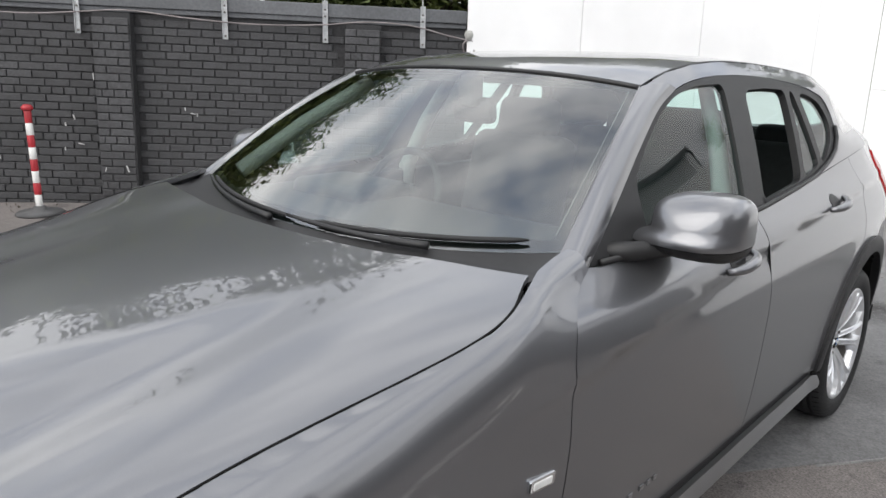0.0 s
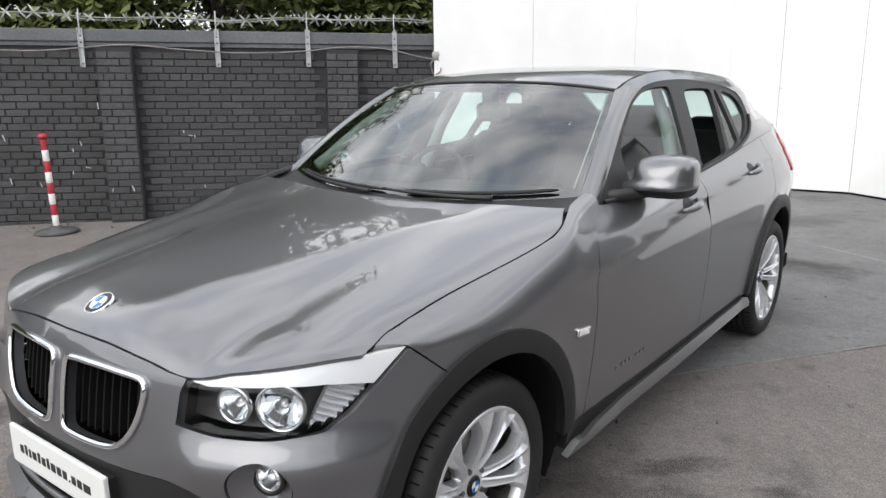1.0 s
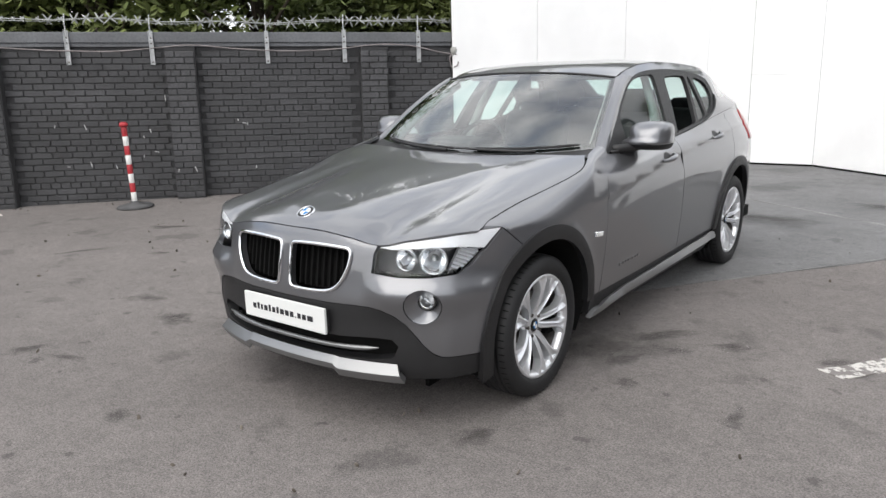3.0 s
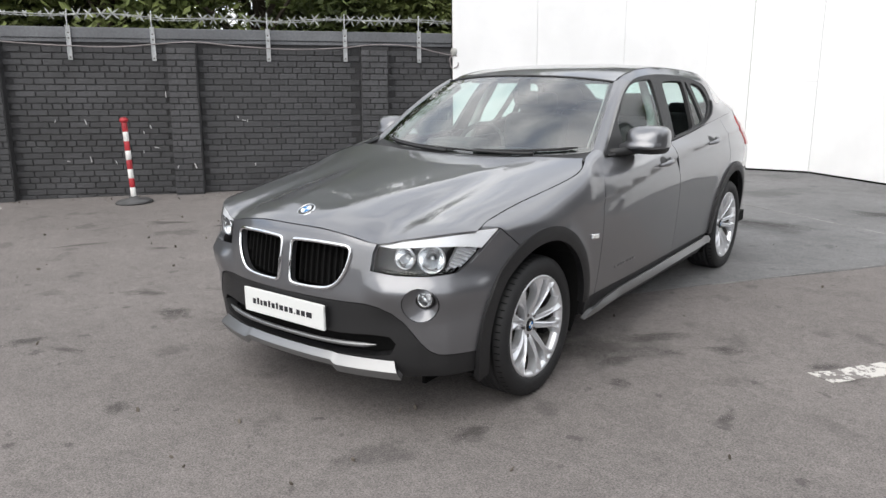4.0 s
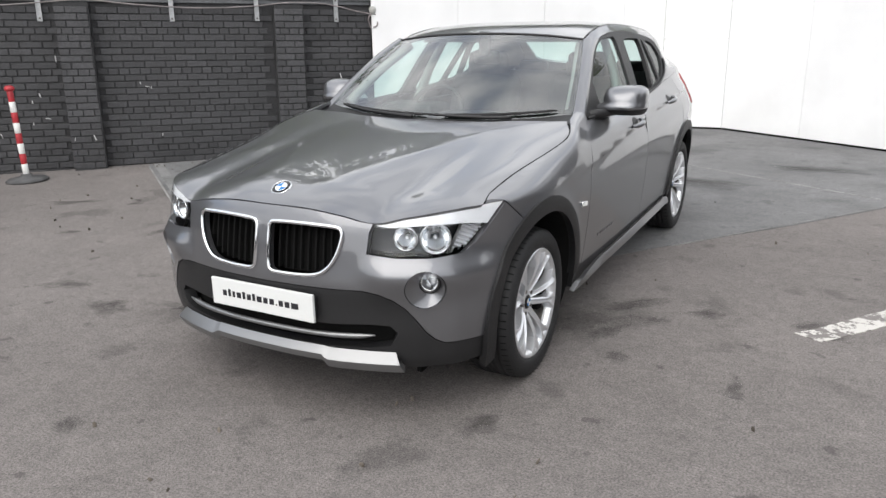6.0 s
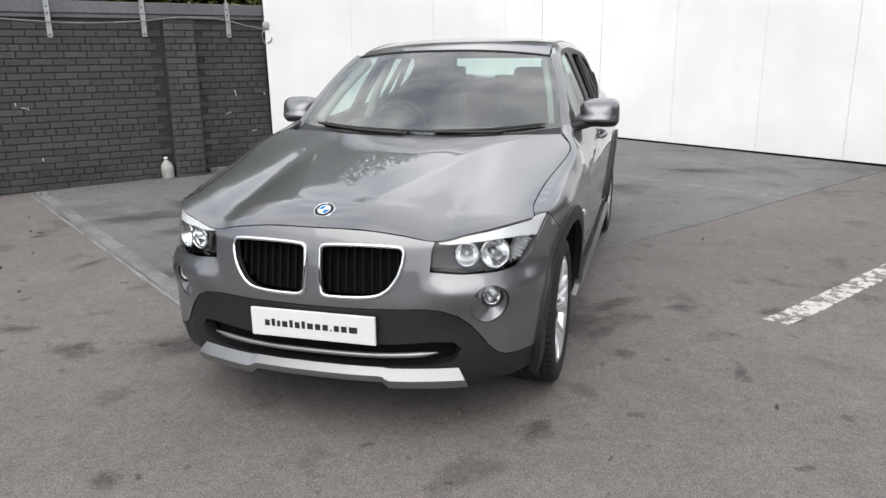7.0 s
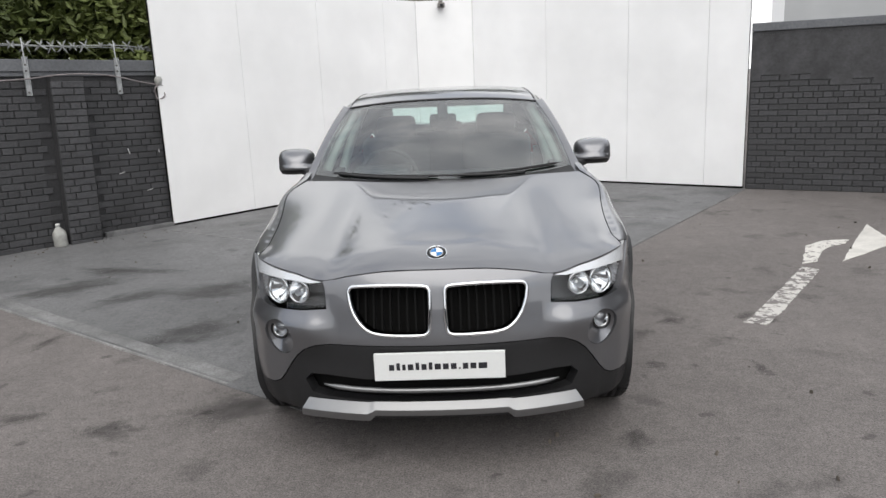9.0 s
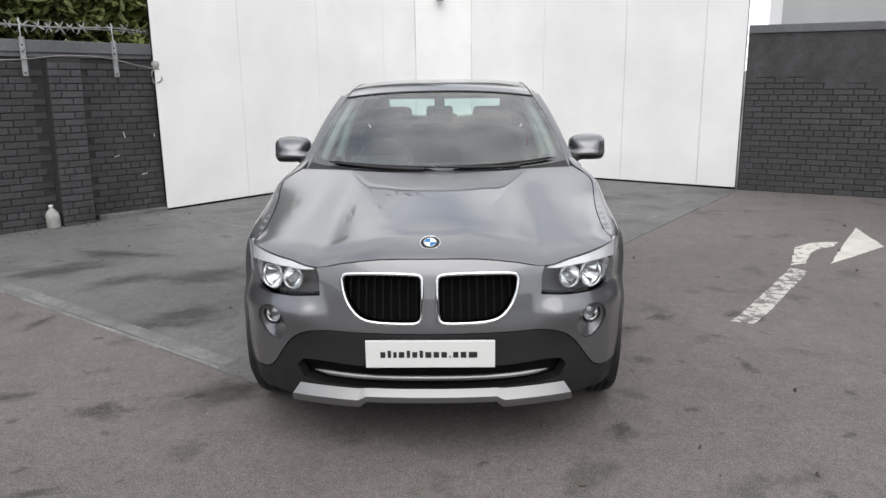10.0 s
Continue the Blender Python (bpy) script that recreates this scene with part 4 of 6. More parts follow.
for sgn in (1, -1):
    # lamp: housing, bowls, lens
    poly = LAMP if sgn > 0 else flip(LAMP)
    lamp = sheet("headlight", lambda s, z: P(s, z, -0.075), poly, HOUSING, car, 0.03, (), 0.0, -0.004, "twin round headlight behind a clear lens")
    sheet("lens", lambda s, z: P(s, z, -0.003), poly, LENS, lamp, 0.025, (), 0.0, 0.004, "clear lens")
    brow = [LAMP[7], (SY(0.42), 0.803), (SY(0.378), 0.770), (SY(0.34), 0.778), (SX(0.76), 0.788), (SX(0.70), 0.792), (SX(0.60), 0.787), (SX(0.53), 0.781), (SX(0.485), 0.786), LAMP[12], LAMP[11], LAMP[10], LAMP[9], LAMP[8]]
    sheet("brow", lambda s, z: P(s, z, -0.010), brow if sgn > 0 else flip(brow), BROW, lamp, 0.02, (), 0.03, 0.002, "bright silver brow strip")
    wink = [(SX(0.738), 0.697), (SY(0.285), 0.703), (SY(0.315), 0.724), (SY(0.368), 0.764), (SY(0.34), 0.773), (SX(0.765), 0.784), (SX(0.752), 0.740)]
    sheet("indicator", lambda s, z: P(s, z, -0.028 + 0.007 * math.sin(z * 380 + abs(s) * 150)), wink if sgn > 0 else flip(wink), ALLOY, lamp, 0.004, (), 0.02, 0.0, "clear ribbed indicator")
    for bx, bz, br in ((0.588, 0.741, 0.041), (0.694, 0.739, 0.053)):
        c = P(SX(bx), bz, -0.028)
        face = P(SX(bx), bz, 0.05) - P(SX(bx), bz, -0.05)
        face = Vector((face.x * 0.6, face.y, 0)).normalized()
        c.x *= sgn
        face.x *= sgn
        rot = face.to_track_quat("Z", "Y").to_matrix().to_4x4()
        m = Matrix.Translation(c) @ rot
        bm = lathe(bmesh.new(), [(br + 0.005, -0.01), (br + 0.007, 0.004), (br + 0.001, 0.008), (br, 0.0), (br * 0.93, -0.010), (br * 0.80, -0.015), (br * 0.78, -0.022), (br * 0.6, -0.027), (br * 0.56, -0.036), (br * 0.35, -0.038), (br * 0.3, -0.044), (0.0005, -0.046)], m, 36)
        bowl = part("bowl", bm, BOWL, lamp, "chrome reflector bowl", True)
        bm = lathe(bmesh.new(), [(0.0005, -0.018), (0.007, -0.020), (0.009, -0.028), (0.007, -0.04)], m, 18)
        part("bulb_shield", bm, ALLOY, bowl, smooth=True)
    # fog lamp in its round recess
    sheet("fog_recess", lambda s, z: P(s, z, -0.004 - 0.075 * max(0.0, 1 - math.hypot(abs(s) - S_FOG - 0.022 * max(0, 1 - math.hypot(abs(s) - S_FOG, z - FOG_Z) / 0.078), z - FOG_Z - 0.028 * max(0, 1 - math.hypot(abs(s) - S_FOG, z - FOG_Z) / 0.078)) / 0.078)), FOG_RIM if sgn > 0 else flip(FOG_RIM), PAINT, car, 0.012, (), 0.0, 0.0, "round painted recess for the fog lamp")
    c = P(SX(0.668), 0.583, -0.040)
    face = Vector((0.30, -1, 0)).normalized()
    c.x *= sgn
    face.x *= sgn
    m = Matrix.Translation(c) @ face.to_track_quat("Z", "Y").to_matrix().to_4x4()
    fog = part("fog_lamp", lathe(bmesh.new(), [(0.034, -0.05), (0.034, 0.0), (0.032, 0.005), (0.029, 0.0), (0.024, -0.018), (0.012, -0.03), (0.0005, -0.033)], m, 30), BOWL, car, "round chrome fog lamp", True)
    part("lens", lathe(bmesh.new(), [(0.031, 0.0), (0.025, 0.006), (0.013, 0.009), (0.0005, 0.010)], m, 30), LENS, fog, smooth=True)
    part("rim", lathe(bmesh.new(), [(0.036, -0.03), (0.044, 0.0), (0.042, 0.008), (0.033, 0.004), (0.032, -0.01)], m, 30), GLOSS_BLACK, fog, smooth=True)
    # kidney grille: frame, bars, dark back
    kid = KIDNEY if sgn > 0 else [(-a, b) for a, b in KIDNEY]
    ring = [P(SX(abs(x)) * (1 if x > 0 else -1), z, 0.004) for x, z in dense(inset(kid, -0.001), 0.012)]
    grille = part("grille", tube(bmesh.new(), ring, 0.0085, 8, True), CHROME, car, "chrome-framed kidney grille", True)
    sheet("grille_back", lambda s, z: P(s, z, -0.07), [(SX(abs(x)) * (1 if x > 0 else -1), z) for x, z in inset(kid, -0.01)], VOID, grille, 0.05, (), 0.0, 0.0, "black grille mesh")
    for k in range(9):
        x = 0.055 + k * 0.0345
        zs = [z for (x0, z0), (x1, z1) in zip(KIDNEY, KIDNEY[1:] + KIDNEY[:1]) if (x0 - x) * (x1 - x) <= 0 and x0 != x1 for z in [z0 + (z1 - z0) * (x - x0) / (x1 - x0)]]
        if len(zs) < 2:
            continue
        a, b = min(zs) + 0.004, max(zs) - 0.004
        bm = bmesh.new()
        n = 5
        for i in range(n):
            z0, z1 = a + (b - a) * i / n, a + (b - a) * (i + 1) / n
            p0, p1, q0, q1 = P(SX(x), z0, -0.034), P(SX(x), z1, -0.034), P(SX(x), z0, -0.055), P(SX(x), z1, -0.055)
            for w in (-0.0035, 0.0035):
                vs = [bm.verts.new((sgn * (p.x + w), p.y, p.z)) for p in (p0, p1, q1, q0)]
                bm.faces.new(vs)
            vs = [bm.verts.new((sgn * (p.x + w), p.y, p.z)) for p, w in ((p0, -0.0035), (p0, 0.0035), (p1, 0.0035), (p1, -0.0035))]
            bm.faces.new(vs)
        part("bar", bm, VOID, grille)

# lower skirt with its wide opening, chrome bar and silver lip
OPEN = [(0.0, 0.402), (SX(0.30), 0.404), (SX(0.46), 0.414), (SX(0.53), 0.412), (SX(0.555), 0.385), (SX(0.53), 0.335), (SX(0.46), 0.322), (SX(0.30), 0.315), (0.0, 0.312)]
opening = OPEN[1:] + flip(OPEN[1:])
low = [(SY(0.350), 0.245), (SX(0.60), 0.232), (SX(0.5), 0.225), (SX(0.3), 0.222)]
half = skirt_edge + [arch_front[0]] + ySZ([(0.345, 0.30)]) + low
full = half[1:] + flip(half[1:]) + [half[0]]
full = half[1:] + [(0.0, 0.222)] + flip(half[1:]) + [half[0]]
skirt = sheet("skirt", lambda s, z: P(s, z, -0.003), full, BLACK, car, 0.025, [opening], 0.05, G, "black textured plastic lower bumper")
sheet("opening_back", lambda s, z: P(s, z, -0.075), [(SX(0.58), 0.43), (SX(0.58), 0.30), (-SX(0.58), 0.30), (-SX(0.58), 0.43)], VOID, skirt, 0.06, (), 0.0, 0.0, "black mesh behind the opening")
bm = bmesh.new()
bar = []
for k in range(49):
    x = -0.475 + 0.95 * k / 48
    p = P(SX(abs(x)) * (1 if x >= 0 else -1), 0.361 + 0.010 * (abs(x) / 0.475) ** 6 + 0.004 * (x / 0.475) ** 2, 0.0)
    bar.append(p)
tube(bm, bar, [0.003 + 0.0075 * min(1, (24 - abs(k - 24)) / 3) for k in range(49)], 10)
part("bar", bm, SILVER, skirt, "satin silver bar across the opening", True)


def lip_fn(s, t):
    """The silver lip: t goes from its upper edge out over the fold and down."""
    x = fx(abs(s))
    wing = smooth01((x - 0.262) / 0.03)
    fold, t = 0.55, max(t, 0.0)
    drop_ = 0.5 * min(t / fold, 1) + 0.5 * max(t - fold, 0) / (1 - fold)
    z = 0.312 - 0.004 * wing - drop_ * (0.056 + 0.022 * wing)
    o = 0.002 + (0.026 + 0.012 * wing) * min(t / fold, 1) - 0.004 * max(t - fold, 0)
    return P(s, z, o)


lip_poly = [(SX(0.548), 0.0), (SX(0.578), 1.0), (SX(0.5), 1.0), (SX(0.3), 1.0), (0, 1.0), (-SX(0.3), 1.0), (-SX(0.5), 1.0), (-SX(0.578), 1.0), (-SX(0.548), 0.0), (0, 0.0)]
sheet("lip", lip_fn, lip_poly, SILVER, skirt, 0.016, (), 0.03, 0.0, "satin silver underguard lip")
part("underside", boxed(-0.46, 0.46, 0.14, 0.9, 0.205, 0.235), VOID, car)

plate = part("number_plate", boxed(-0.257, 0.257, -0.024, -0.010, 0.414, 0.527, bevel=0.004), PLATE, car, "white show plate with dark bars of lettering")
rng = random.Random(8)
x = -0.198
for wd, tall in ((0.020, 0), (0.014, 1), (0.013, 0), (0.022, 0), (0.014, 1), (0.020, 0), (0.014, 1), (0.024, 0), (0.022, 0), (0.022, 0), (0.007, -1), (0.021, 0), (0.023, 0), (0.034, 0)):
    top = 0.457 + {0: 0.024, 1: 0.030, -1: 0.006}[tall]
    part("print_bar", boxed(x, x + wd, -0.0255, -0.0235, 0.457, top, bevel=0.0008), INK, plate)
    x += wd + 0.0088
part("plate_holder", boxed(-0.25, 0.25, -0.010, 0.06, 0.420, 0.515), BLACK, plate)

# ---------------------------------------------------------------- bonnet
def c_front(u):
    s = u * S_HOOD
    return P(s, hood_z(s))


mid_z = spl((0.0, 0.838), (0.035, 0.860), (0.10, 0.883), (0.25, 0.909), (0.55, 0.950), (0.9, 0.990), (1.27, 1.024))
y0_hood = c_front(0).y


def c_mid(v):
    y = y0_hood + (1.27 - y0_hood) * v
    return Vector((0, y, mid_z((y - y0_hood) / (1.27 - y0_hood) * 1.27)))


def c_edge(v):
    y = Y_HOOD + (1.385 - Y_HOOD) * v
    p = c_front(1)
    k = 1 - smooth01(v / 0.15)
    q = Vector((ref_x(y), y, edge_z(y)))
    return q + (p - Vector((ref_x(Y_HOOD), Y_HOOD, edge_z(Y_HOOD)))) * k


def c_rear(u):
    return Vector((0.840 * u, 1.27 + 0.115 * u ** 2.2, 1.024 + 0.017 * u * u))


hood_base = coons(c_front, c_rear, c_mid, c_edge)


def hood_fn(u, v):
    p = hood_base(u, v)
    xr = 0.115 + 0.31 * max(p.y - 0.1, 0) ** 0.95
    k = smooth01((v - 0.03) / 0.12)
    d = abs(p.x) - xr
    p.z += 0.0055 * k * (math.exp(-((d - 0.015) / 0.22) ** 2) if d > 0.015 else math.exp(-((d - 0.015) / 0.075) ** 2)) * smooth01((1 - abs(u)) / 0.35)
    return p


us = [i / 24 for i in range(25)]


def hood_height(x, y):
    """Height of the bonnet's surface, carried on behind it to the pillar's foot."""
    if y > 1.34:
        return hood_height(x, 1.34) + edge_z(y) - edge_z(1.34)
    u, v = x / ref_x(y), (y - 0.2) / 1.1
    for _ in range(3):
        p = hood_fn(u, v)
        u, v = u * x / p.x, v + (y - p.y) / 1.12
    return hood_fn(u, v).z


def hood_rim(v):
    y = Y_HOOD + (1.385 - Y_HOOD) * v
    return edge_x(y) / ref_x(y) - 0.006 + 0.005 * smooth01((v - 0.78) / 0.12)


wing_z = spl(*[(y, hood_height(roll_x(y), y)) for y in (0.36, 0.44, 0.52, 0.6, 0.7, 0.8, 0.9, 1.0, 1.1, 1.2, 1.3, 1.4, 1.5, 1.6)])
hood_poly = [(u * hood_rim(0), 0.0) for u in us] + [(hood_rim(i / 40), i / 40) for i in range(1, 41)] + [(u * hood_rim(1), 1.0) for u in us[::-1][1:]]
hood_poly = hood_poly + [(-u, v) for u, v in hood_poly[::-1] if u > 0]


def hood_scaled(a, b):
    return hood_fn(max(-1.05, min(1.05, a)), max(0, min(1, b)))


hood = sheet("bonnet", hood_scaled, [(a * 0.997, 0.002 + b * 0.996) for a, b in hood_poly], PAINT, car, 0.016, (), 0.012, 0.0, "grey metallic bonnet with two raised creases")
# panels meet flush here; a black rod stands in for the gap's shade
for sgn in (1, -1):
    rim = [hood_fn(sgn * (hood_rim(v) * 0.997 + 0.0035), v) - Vector((0, 0, 0.0012)) for v in (0.02 + 0.015 * i for i in range(62))]
    part("shut_line", tube(bmesh.new(), rim, 0.0032, 6), VOID, hood, "thin black rod for the shade in the bonnet's shut line", True)
m = Matrix.Translation(hood_scaled(0, 0.075) + Vector((0, 0, 0.001))) @ pose(0, 0, 0, 28, 0, 0)
badge = part("badge", lathe(bmesh.new(), [(0.0005, 0.005), (0.024, 0.0055), (0.026, 0.006), (0.041, 0.0045), (0.042, 0.0), (0.041, -0.004)], m, 40), GLOSS_BLACK, hood, "round black badge with blue and white quarters", True)
part("ring", lathe(bmesh.new(), [(0.0385, 0.004), (0.040, 0.0062), (0.0425, 0.004), (0.043, -0.002)], m, 40), CHROME, badge, smooth=True)
part("ring", lathe(bmesh.new(), [(0.0235, 0.005), (0.0245, 0.0072), (0.026, 0.0062)], m, 40), CHROME, badge, smooth=True)
for k in range(4):
    bm = bmesh.new()
    vs = [bm.verts.new(m @ Vector((0, 0, 0.0068)))] + [bm.verts.new(m @ Vector((0.0235 * math.cos(q), 0.0235 * math.sin(q), 0.0068))) for q in (math.pi / 2 * (k + i / 8) for i in range(9))]
    bm.faces.new(vs)
    part("quarter", bm, (WHITE, BLUE)[k % 2], badge)

# ---------------------------------------------------------------- flanks
DOOR_A, DOOR_B = 1.345, 2.40
for sgn in (1, -1):
    def side(poly):
        poly = ySZ(poly)
        return poly if sgn > 0 else flip(poly)

    f_arch = arc(F_HUB, ARCH_R, JOIN, 2, 22)
    fend = f_arch + [(1.225, 0.345), (DOOR_A - 0.02, 0.345), (DOOR_A, 0.7), (DOOR_A + 0.005, 0.88)] + [(y, t_of(y, z)) for y, z in ((DOOR_A + 0.015, 0.915), (DOOR_A + 0.03, 0.945), (DOOR_A + 0.055, 0.972), (DOOR_A + 0.085, 0.995), (1.47, 1.016), (1.505, 1.032))] + [(1.505, top_t(1.505))]
    fend += [(y, top_t(y)) for y in (1.45, 1.38, 1.3, 1.15, 1.0, 0.85, 0.7, 0.58, 0.50, 0.42, 0.365)] + [(0.47, 0.842), (0.525, 0.795)]
    skin = fender_skin(sgn)
    sheet("front_wing", lambda s, t: skin(s, t), [(s if sgn > 0 else s, t) for s, t in ySZ(fend)], PAINT, car, 0.022, (), 0.015, G, "grey metallic front wing")
    c = P(SY(1.250), 0.668, 0.002)
    c.x *= sgn
    rep = part("side_repeater", boxed(-0.006, 0.006, -0.045, 0.045, -0.014, 0.014, bevel=0.005, m=Matrix.Translation(c) @ pose(0, 0, 0, -8, 0, 2 * sgn)), CHROME, car, "clear side repeater in a chrome surround")
    part("lens", boxed(-0.004, 0.008, -0.036, 0.03, -0.008, 0.008, bevel=0.003, m=Matrix.Translation(c) @ pose(0, 0, 0, -8, 0, 2 * sgn)), WHITEPLASTIC, rep)

    belt = lambda y: belt_z(y)
    d1 = [(DOOR_A - 0.02, 0.345), (1.9, 0.345), (DOOR_B, 0.348), (DOOR_B, 0.7), (DOOR_B + 0.005, belt(DOOR_B))] + [(y, belt(y)) for y in (2.3, 2.1, 1.9, 1.7, 1.56)] + [(1.505, 1.032), (1.47, 1.016), (DOOR_A + 0.085, 0.995), (DOOR_A + 0.055, 0.972), (DOOR_A + 0.03, 0.945), (DOOR_A + 0.015, 0.915), (DOOR_A + 0.005, 0.88), (DOOR_A, 0.7)]
    door = sheet("front_door", lambda s, z: P(s, z), side(d1), PAINT, car, 0.025, (), 0.02, G, "grey metallic front door")
    r_arch = arc(R_HUB, ARCH_R, 178, 110, 16)
    d2 = [(DOOR_B, 0.348), (2.9, 0.35), (3.03, 0.352)] + r_arch + [(3.45, 0.88), (3.52, 1.0), (3.53, belt(3.53))] + [(y, belt(y)) for y in (3.3, 3.1, 2.9, 2.7)] + [(DOOR_B + 0.005, belt(DOOR_B)), (DOOR_B, 0.7)]
    door2 = sheet("rear_door", lambda s, z: P(s, z), side(d2), PAINT, car, 0.025, (), 0.02, G, "grey metallic rear door")
    q = arc(R_HUB, ARCH_R, 110, 3, 20) + [(4.02, 0.37), (4.2, 0.40), (4.28, 0.6), (4.28, 0.86), (4.0, 0.88), (3.99, 1.04), (4.10, belt(4.1)), (3.9, belt(3.9)), (3.7, belt(3.7)), (3.53, belt(3.53)), (3.52, 1.0), (3.45, 0.88)]
    sheet("rear_wing", lambda s, z: P(s, z), side(q), PAINT, car, 0.025, (), 0.02, G, "grey metallic rear wing")
    tl = [(4.0, 0.88), (4.28, 0.86), (4.36, 0.9), (4.36, 1.02), (4.10, 1.10), (3.99, 1.04)]
    sheet("tail_lamp", lambda s, z: P(s, z, 0.006), side(tl), RED, car, 0.03, (), 0.02, G, "red tail lamp")

    # handles; flat black ovals stand in for the shade in their shallow cups
    for y, z in ((2.18, 0.940), (3.11, 0.985)):
        c = P(SY(y), z, 0.012)
        c.x *= sgn
        p0, p1 = P(SY(y - 0.10), z - 0.01, 0.002), P(SY(y + 0.09), z + 0.012, 0.002)
        bm = bmesh.new()
        pts = []
        for k in range(11):
            t = k / 10
            p = p0.lerp(p1, t)
            p.x = (p.x + 0.034 * math.sin(math.pi * t) ** 0.6) * sgn
            pts.append(p)
        tube(bm, pts, [0.009 + 0.007 * math.sin(math.pi * k / 10) for k in range(11)], 10)
        h_ = part("handle", bm, PAINT, door if y < 2.5 else door2, "body-coloured handle", True)
        ell = [(SY(y - 0.018) + 0.048 * math.cos(radians(a_)), z + 0.004 + 0.030 * math.sin(radians(a_))) for a_ in range(0, 360, 15)]
        sheet("cup", lambda s, zz: P(s, zz, 0.0015), ell if sgn > 0 else flip(ell), BLACK, h_, 0.015, (), 0.004, 0.0, "flat black oval for the shade in the finger recess")

    # arch mouldings and sill
    for hub, a0, a1 in ((F_HUB, 197, 2), (R_HUB, 178, 2)):
        n = 30
        ring = ySZ(arc(hub, ARCH_R + 0.014, a0, a1, 2 * n) + arc(hub, ARCH_IN, a1, a0, n))
        ring = ring if sgn > 0 else flip(ring)
        sheet("arch_moulding", lambda s, z: P(s, z, 0.013 + (0.012 * smooth01((0.46 - z) / 0.2) if abs(s) < SY(0.6) else 0.0)), ring, BLACK, car, 0.018, (), 0.035, 0.0, "black plastic wheel arch moulding")
        bm = bmesh.new()
        prev = None
        for k in range(31):
            q_ = radians(-20 + 220 * k / 30)
            yy, zz = hub + 0.412 * math.cos(q_) * (0.91 if math.cos(q_) < 0 and hub < 2 else 0.98), HUB_Z + 0.412 * math.sin(q_)
            xo = P(SY(yy), max(zz, 0.2)).x - 0.012
            cur = [bm.verts.new((sgn * xo, yy, zz)), bm.verts.new((sgn * 0.50, yy, zz))]
            if prev:
                bm.faces.new((prev[0], prev[1], cur[1], cur[0]))
            prev = cur
        box(bm, min(sgn * 0.50, sgn * 0.48), max(sgn * 0.50, sgn * 0.48), hub - 0.4, hub + 0.4, 0.1, 0.75)
        part("arch_liner", bm, VOID, car, "dark wheel arch lining")
    sill = [(1.215, 0.345), (3.05, 0.352), (3.06, 0.25), (3.0, 0.215), (1.3, 0.215), (1.225, 0.25)]
    sill_ob = sheet("sill", lambda s, z: P(s, z, -0.004), side(sill), BLACK, car, 0.03, (), 0.05, G, "black plastic sill")
    strip = [(1.20, 0.240), (1.25, 0.268), (1.38, 0.302), (1.6, 0.316), (2.2, 0.322), (2.95, 0.328), (3.03, 0.338), (3.07, 0.332), (3.075, 0.306), (3.05, 0.292), (2.9, 0.287), (1.6, 0.276), (1.4, 0.262), (1.27, 0.240)]
    sheet("sill_strip", lambda s, z: P(s, z, 0.012 + 0.6 * (0.335 - max(z, 0.280)) * smooth01((abs(s) - SY(1.1)) / 0.3)), side(strip), SILVER, sill_ob, 0.03, (), 0.025, 0.0, "satin silver sill strip")
    # printed name on the door, as bars
    for k, (w_, g_) in enumerate(((0.04, 0.0), (0.03, 0.06), (0.03, 0.1), (0.035, 0.14), (0.035, 0.21), (0.03, 0.255), (0.03, 0.295))):
        y_ = 1.53 + g_ * 0.8
        pts = [(y_, 0.442), (y_ + w_ * 0.55, 0.442), (y_ + w_ * 0.55, 0.455), (y_, 0.455)]
        sheet("badge_bar", lambda s, z: P(s, z, 0.004), side(pts), ALLOY_DULL, door, 0.02, (), 0.003, 0.0)

# tail: painted shell and black bumper
rear = [(SY(4.27), 0.40), (S_END, 0.42), (S_END, 1.14), (SY(4.12), 1.14), (SY(4.12), 1.10), (SY(4.36), 1.02), (SY(4.36), 0.9), (SY(4.28), 0.86)]
for sgn in (1, -1):
    sheet("tail_panel", P, rear if sgn > 0 else flip(rear), PAINT, car, 0.05, (), 0.02, 0.0, "grey metallic tail")
    low_r = ySZ([(4.02, 0.36), (4.05, 0.33), (4.2, 0.30)]) + [(S_END, 0.30), (S_END, 0.415)] + ySZ([(4.27, 0.395), (4.18, 0.395), (4.03, 0.368)])
    sheet("rear_skirt", P, low_r if sgn > 0 else flip(low_r), BLACK, car, 0.05, (), 0.03, 0.0, "black rear bumper skirt")

# ---------------------------------------------------------------- glasshouse
WS_B, WS_T = Vector((0.735, 1.510, 1.056)), Vector((0.594, 2.06, 1.400))


def w_bottom(u):
    return Vector((WS_B.x * u, 1.315 + (WS_B.y - 1.315) * u ** 2.2, 1.026 + (WS_B.z - 1.026) * u ** 3))


def w_top(u):
    return Vector((WS_T.x * u, 2.0 + (WS_T.y - 2.0) * u ** 2.2, 1.437 + (WS_T.z - 1.437) * u ** 2.4))


def w_mid(v):
    a, b = w_bottom(0), w_top(0)
    return a.lerp(b, v) + Vector((0, -0.012, 0.018)) * math.sin(math.pi * v)


def w_edge(v):
    return WS_B.lerp(WS_T, v) + Vector((0.012, -0.010, 0.016)) * math.sin(math.pi * v)


screen_fn = coons(w_bottom, w_top, w_mid, w_edge)
ws_poly = [(-1, 0), (1, 0), (1, 1), (-1, 1)]
ws = sheet("windscreen", screen_fn, ws_poly, SCREEN, car, 0.03, (), 0.0, 0.0, "clear laminated windscreen")
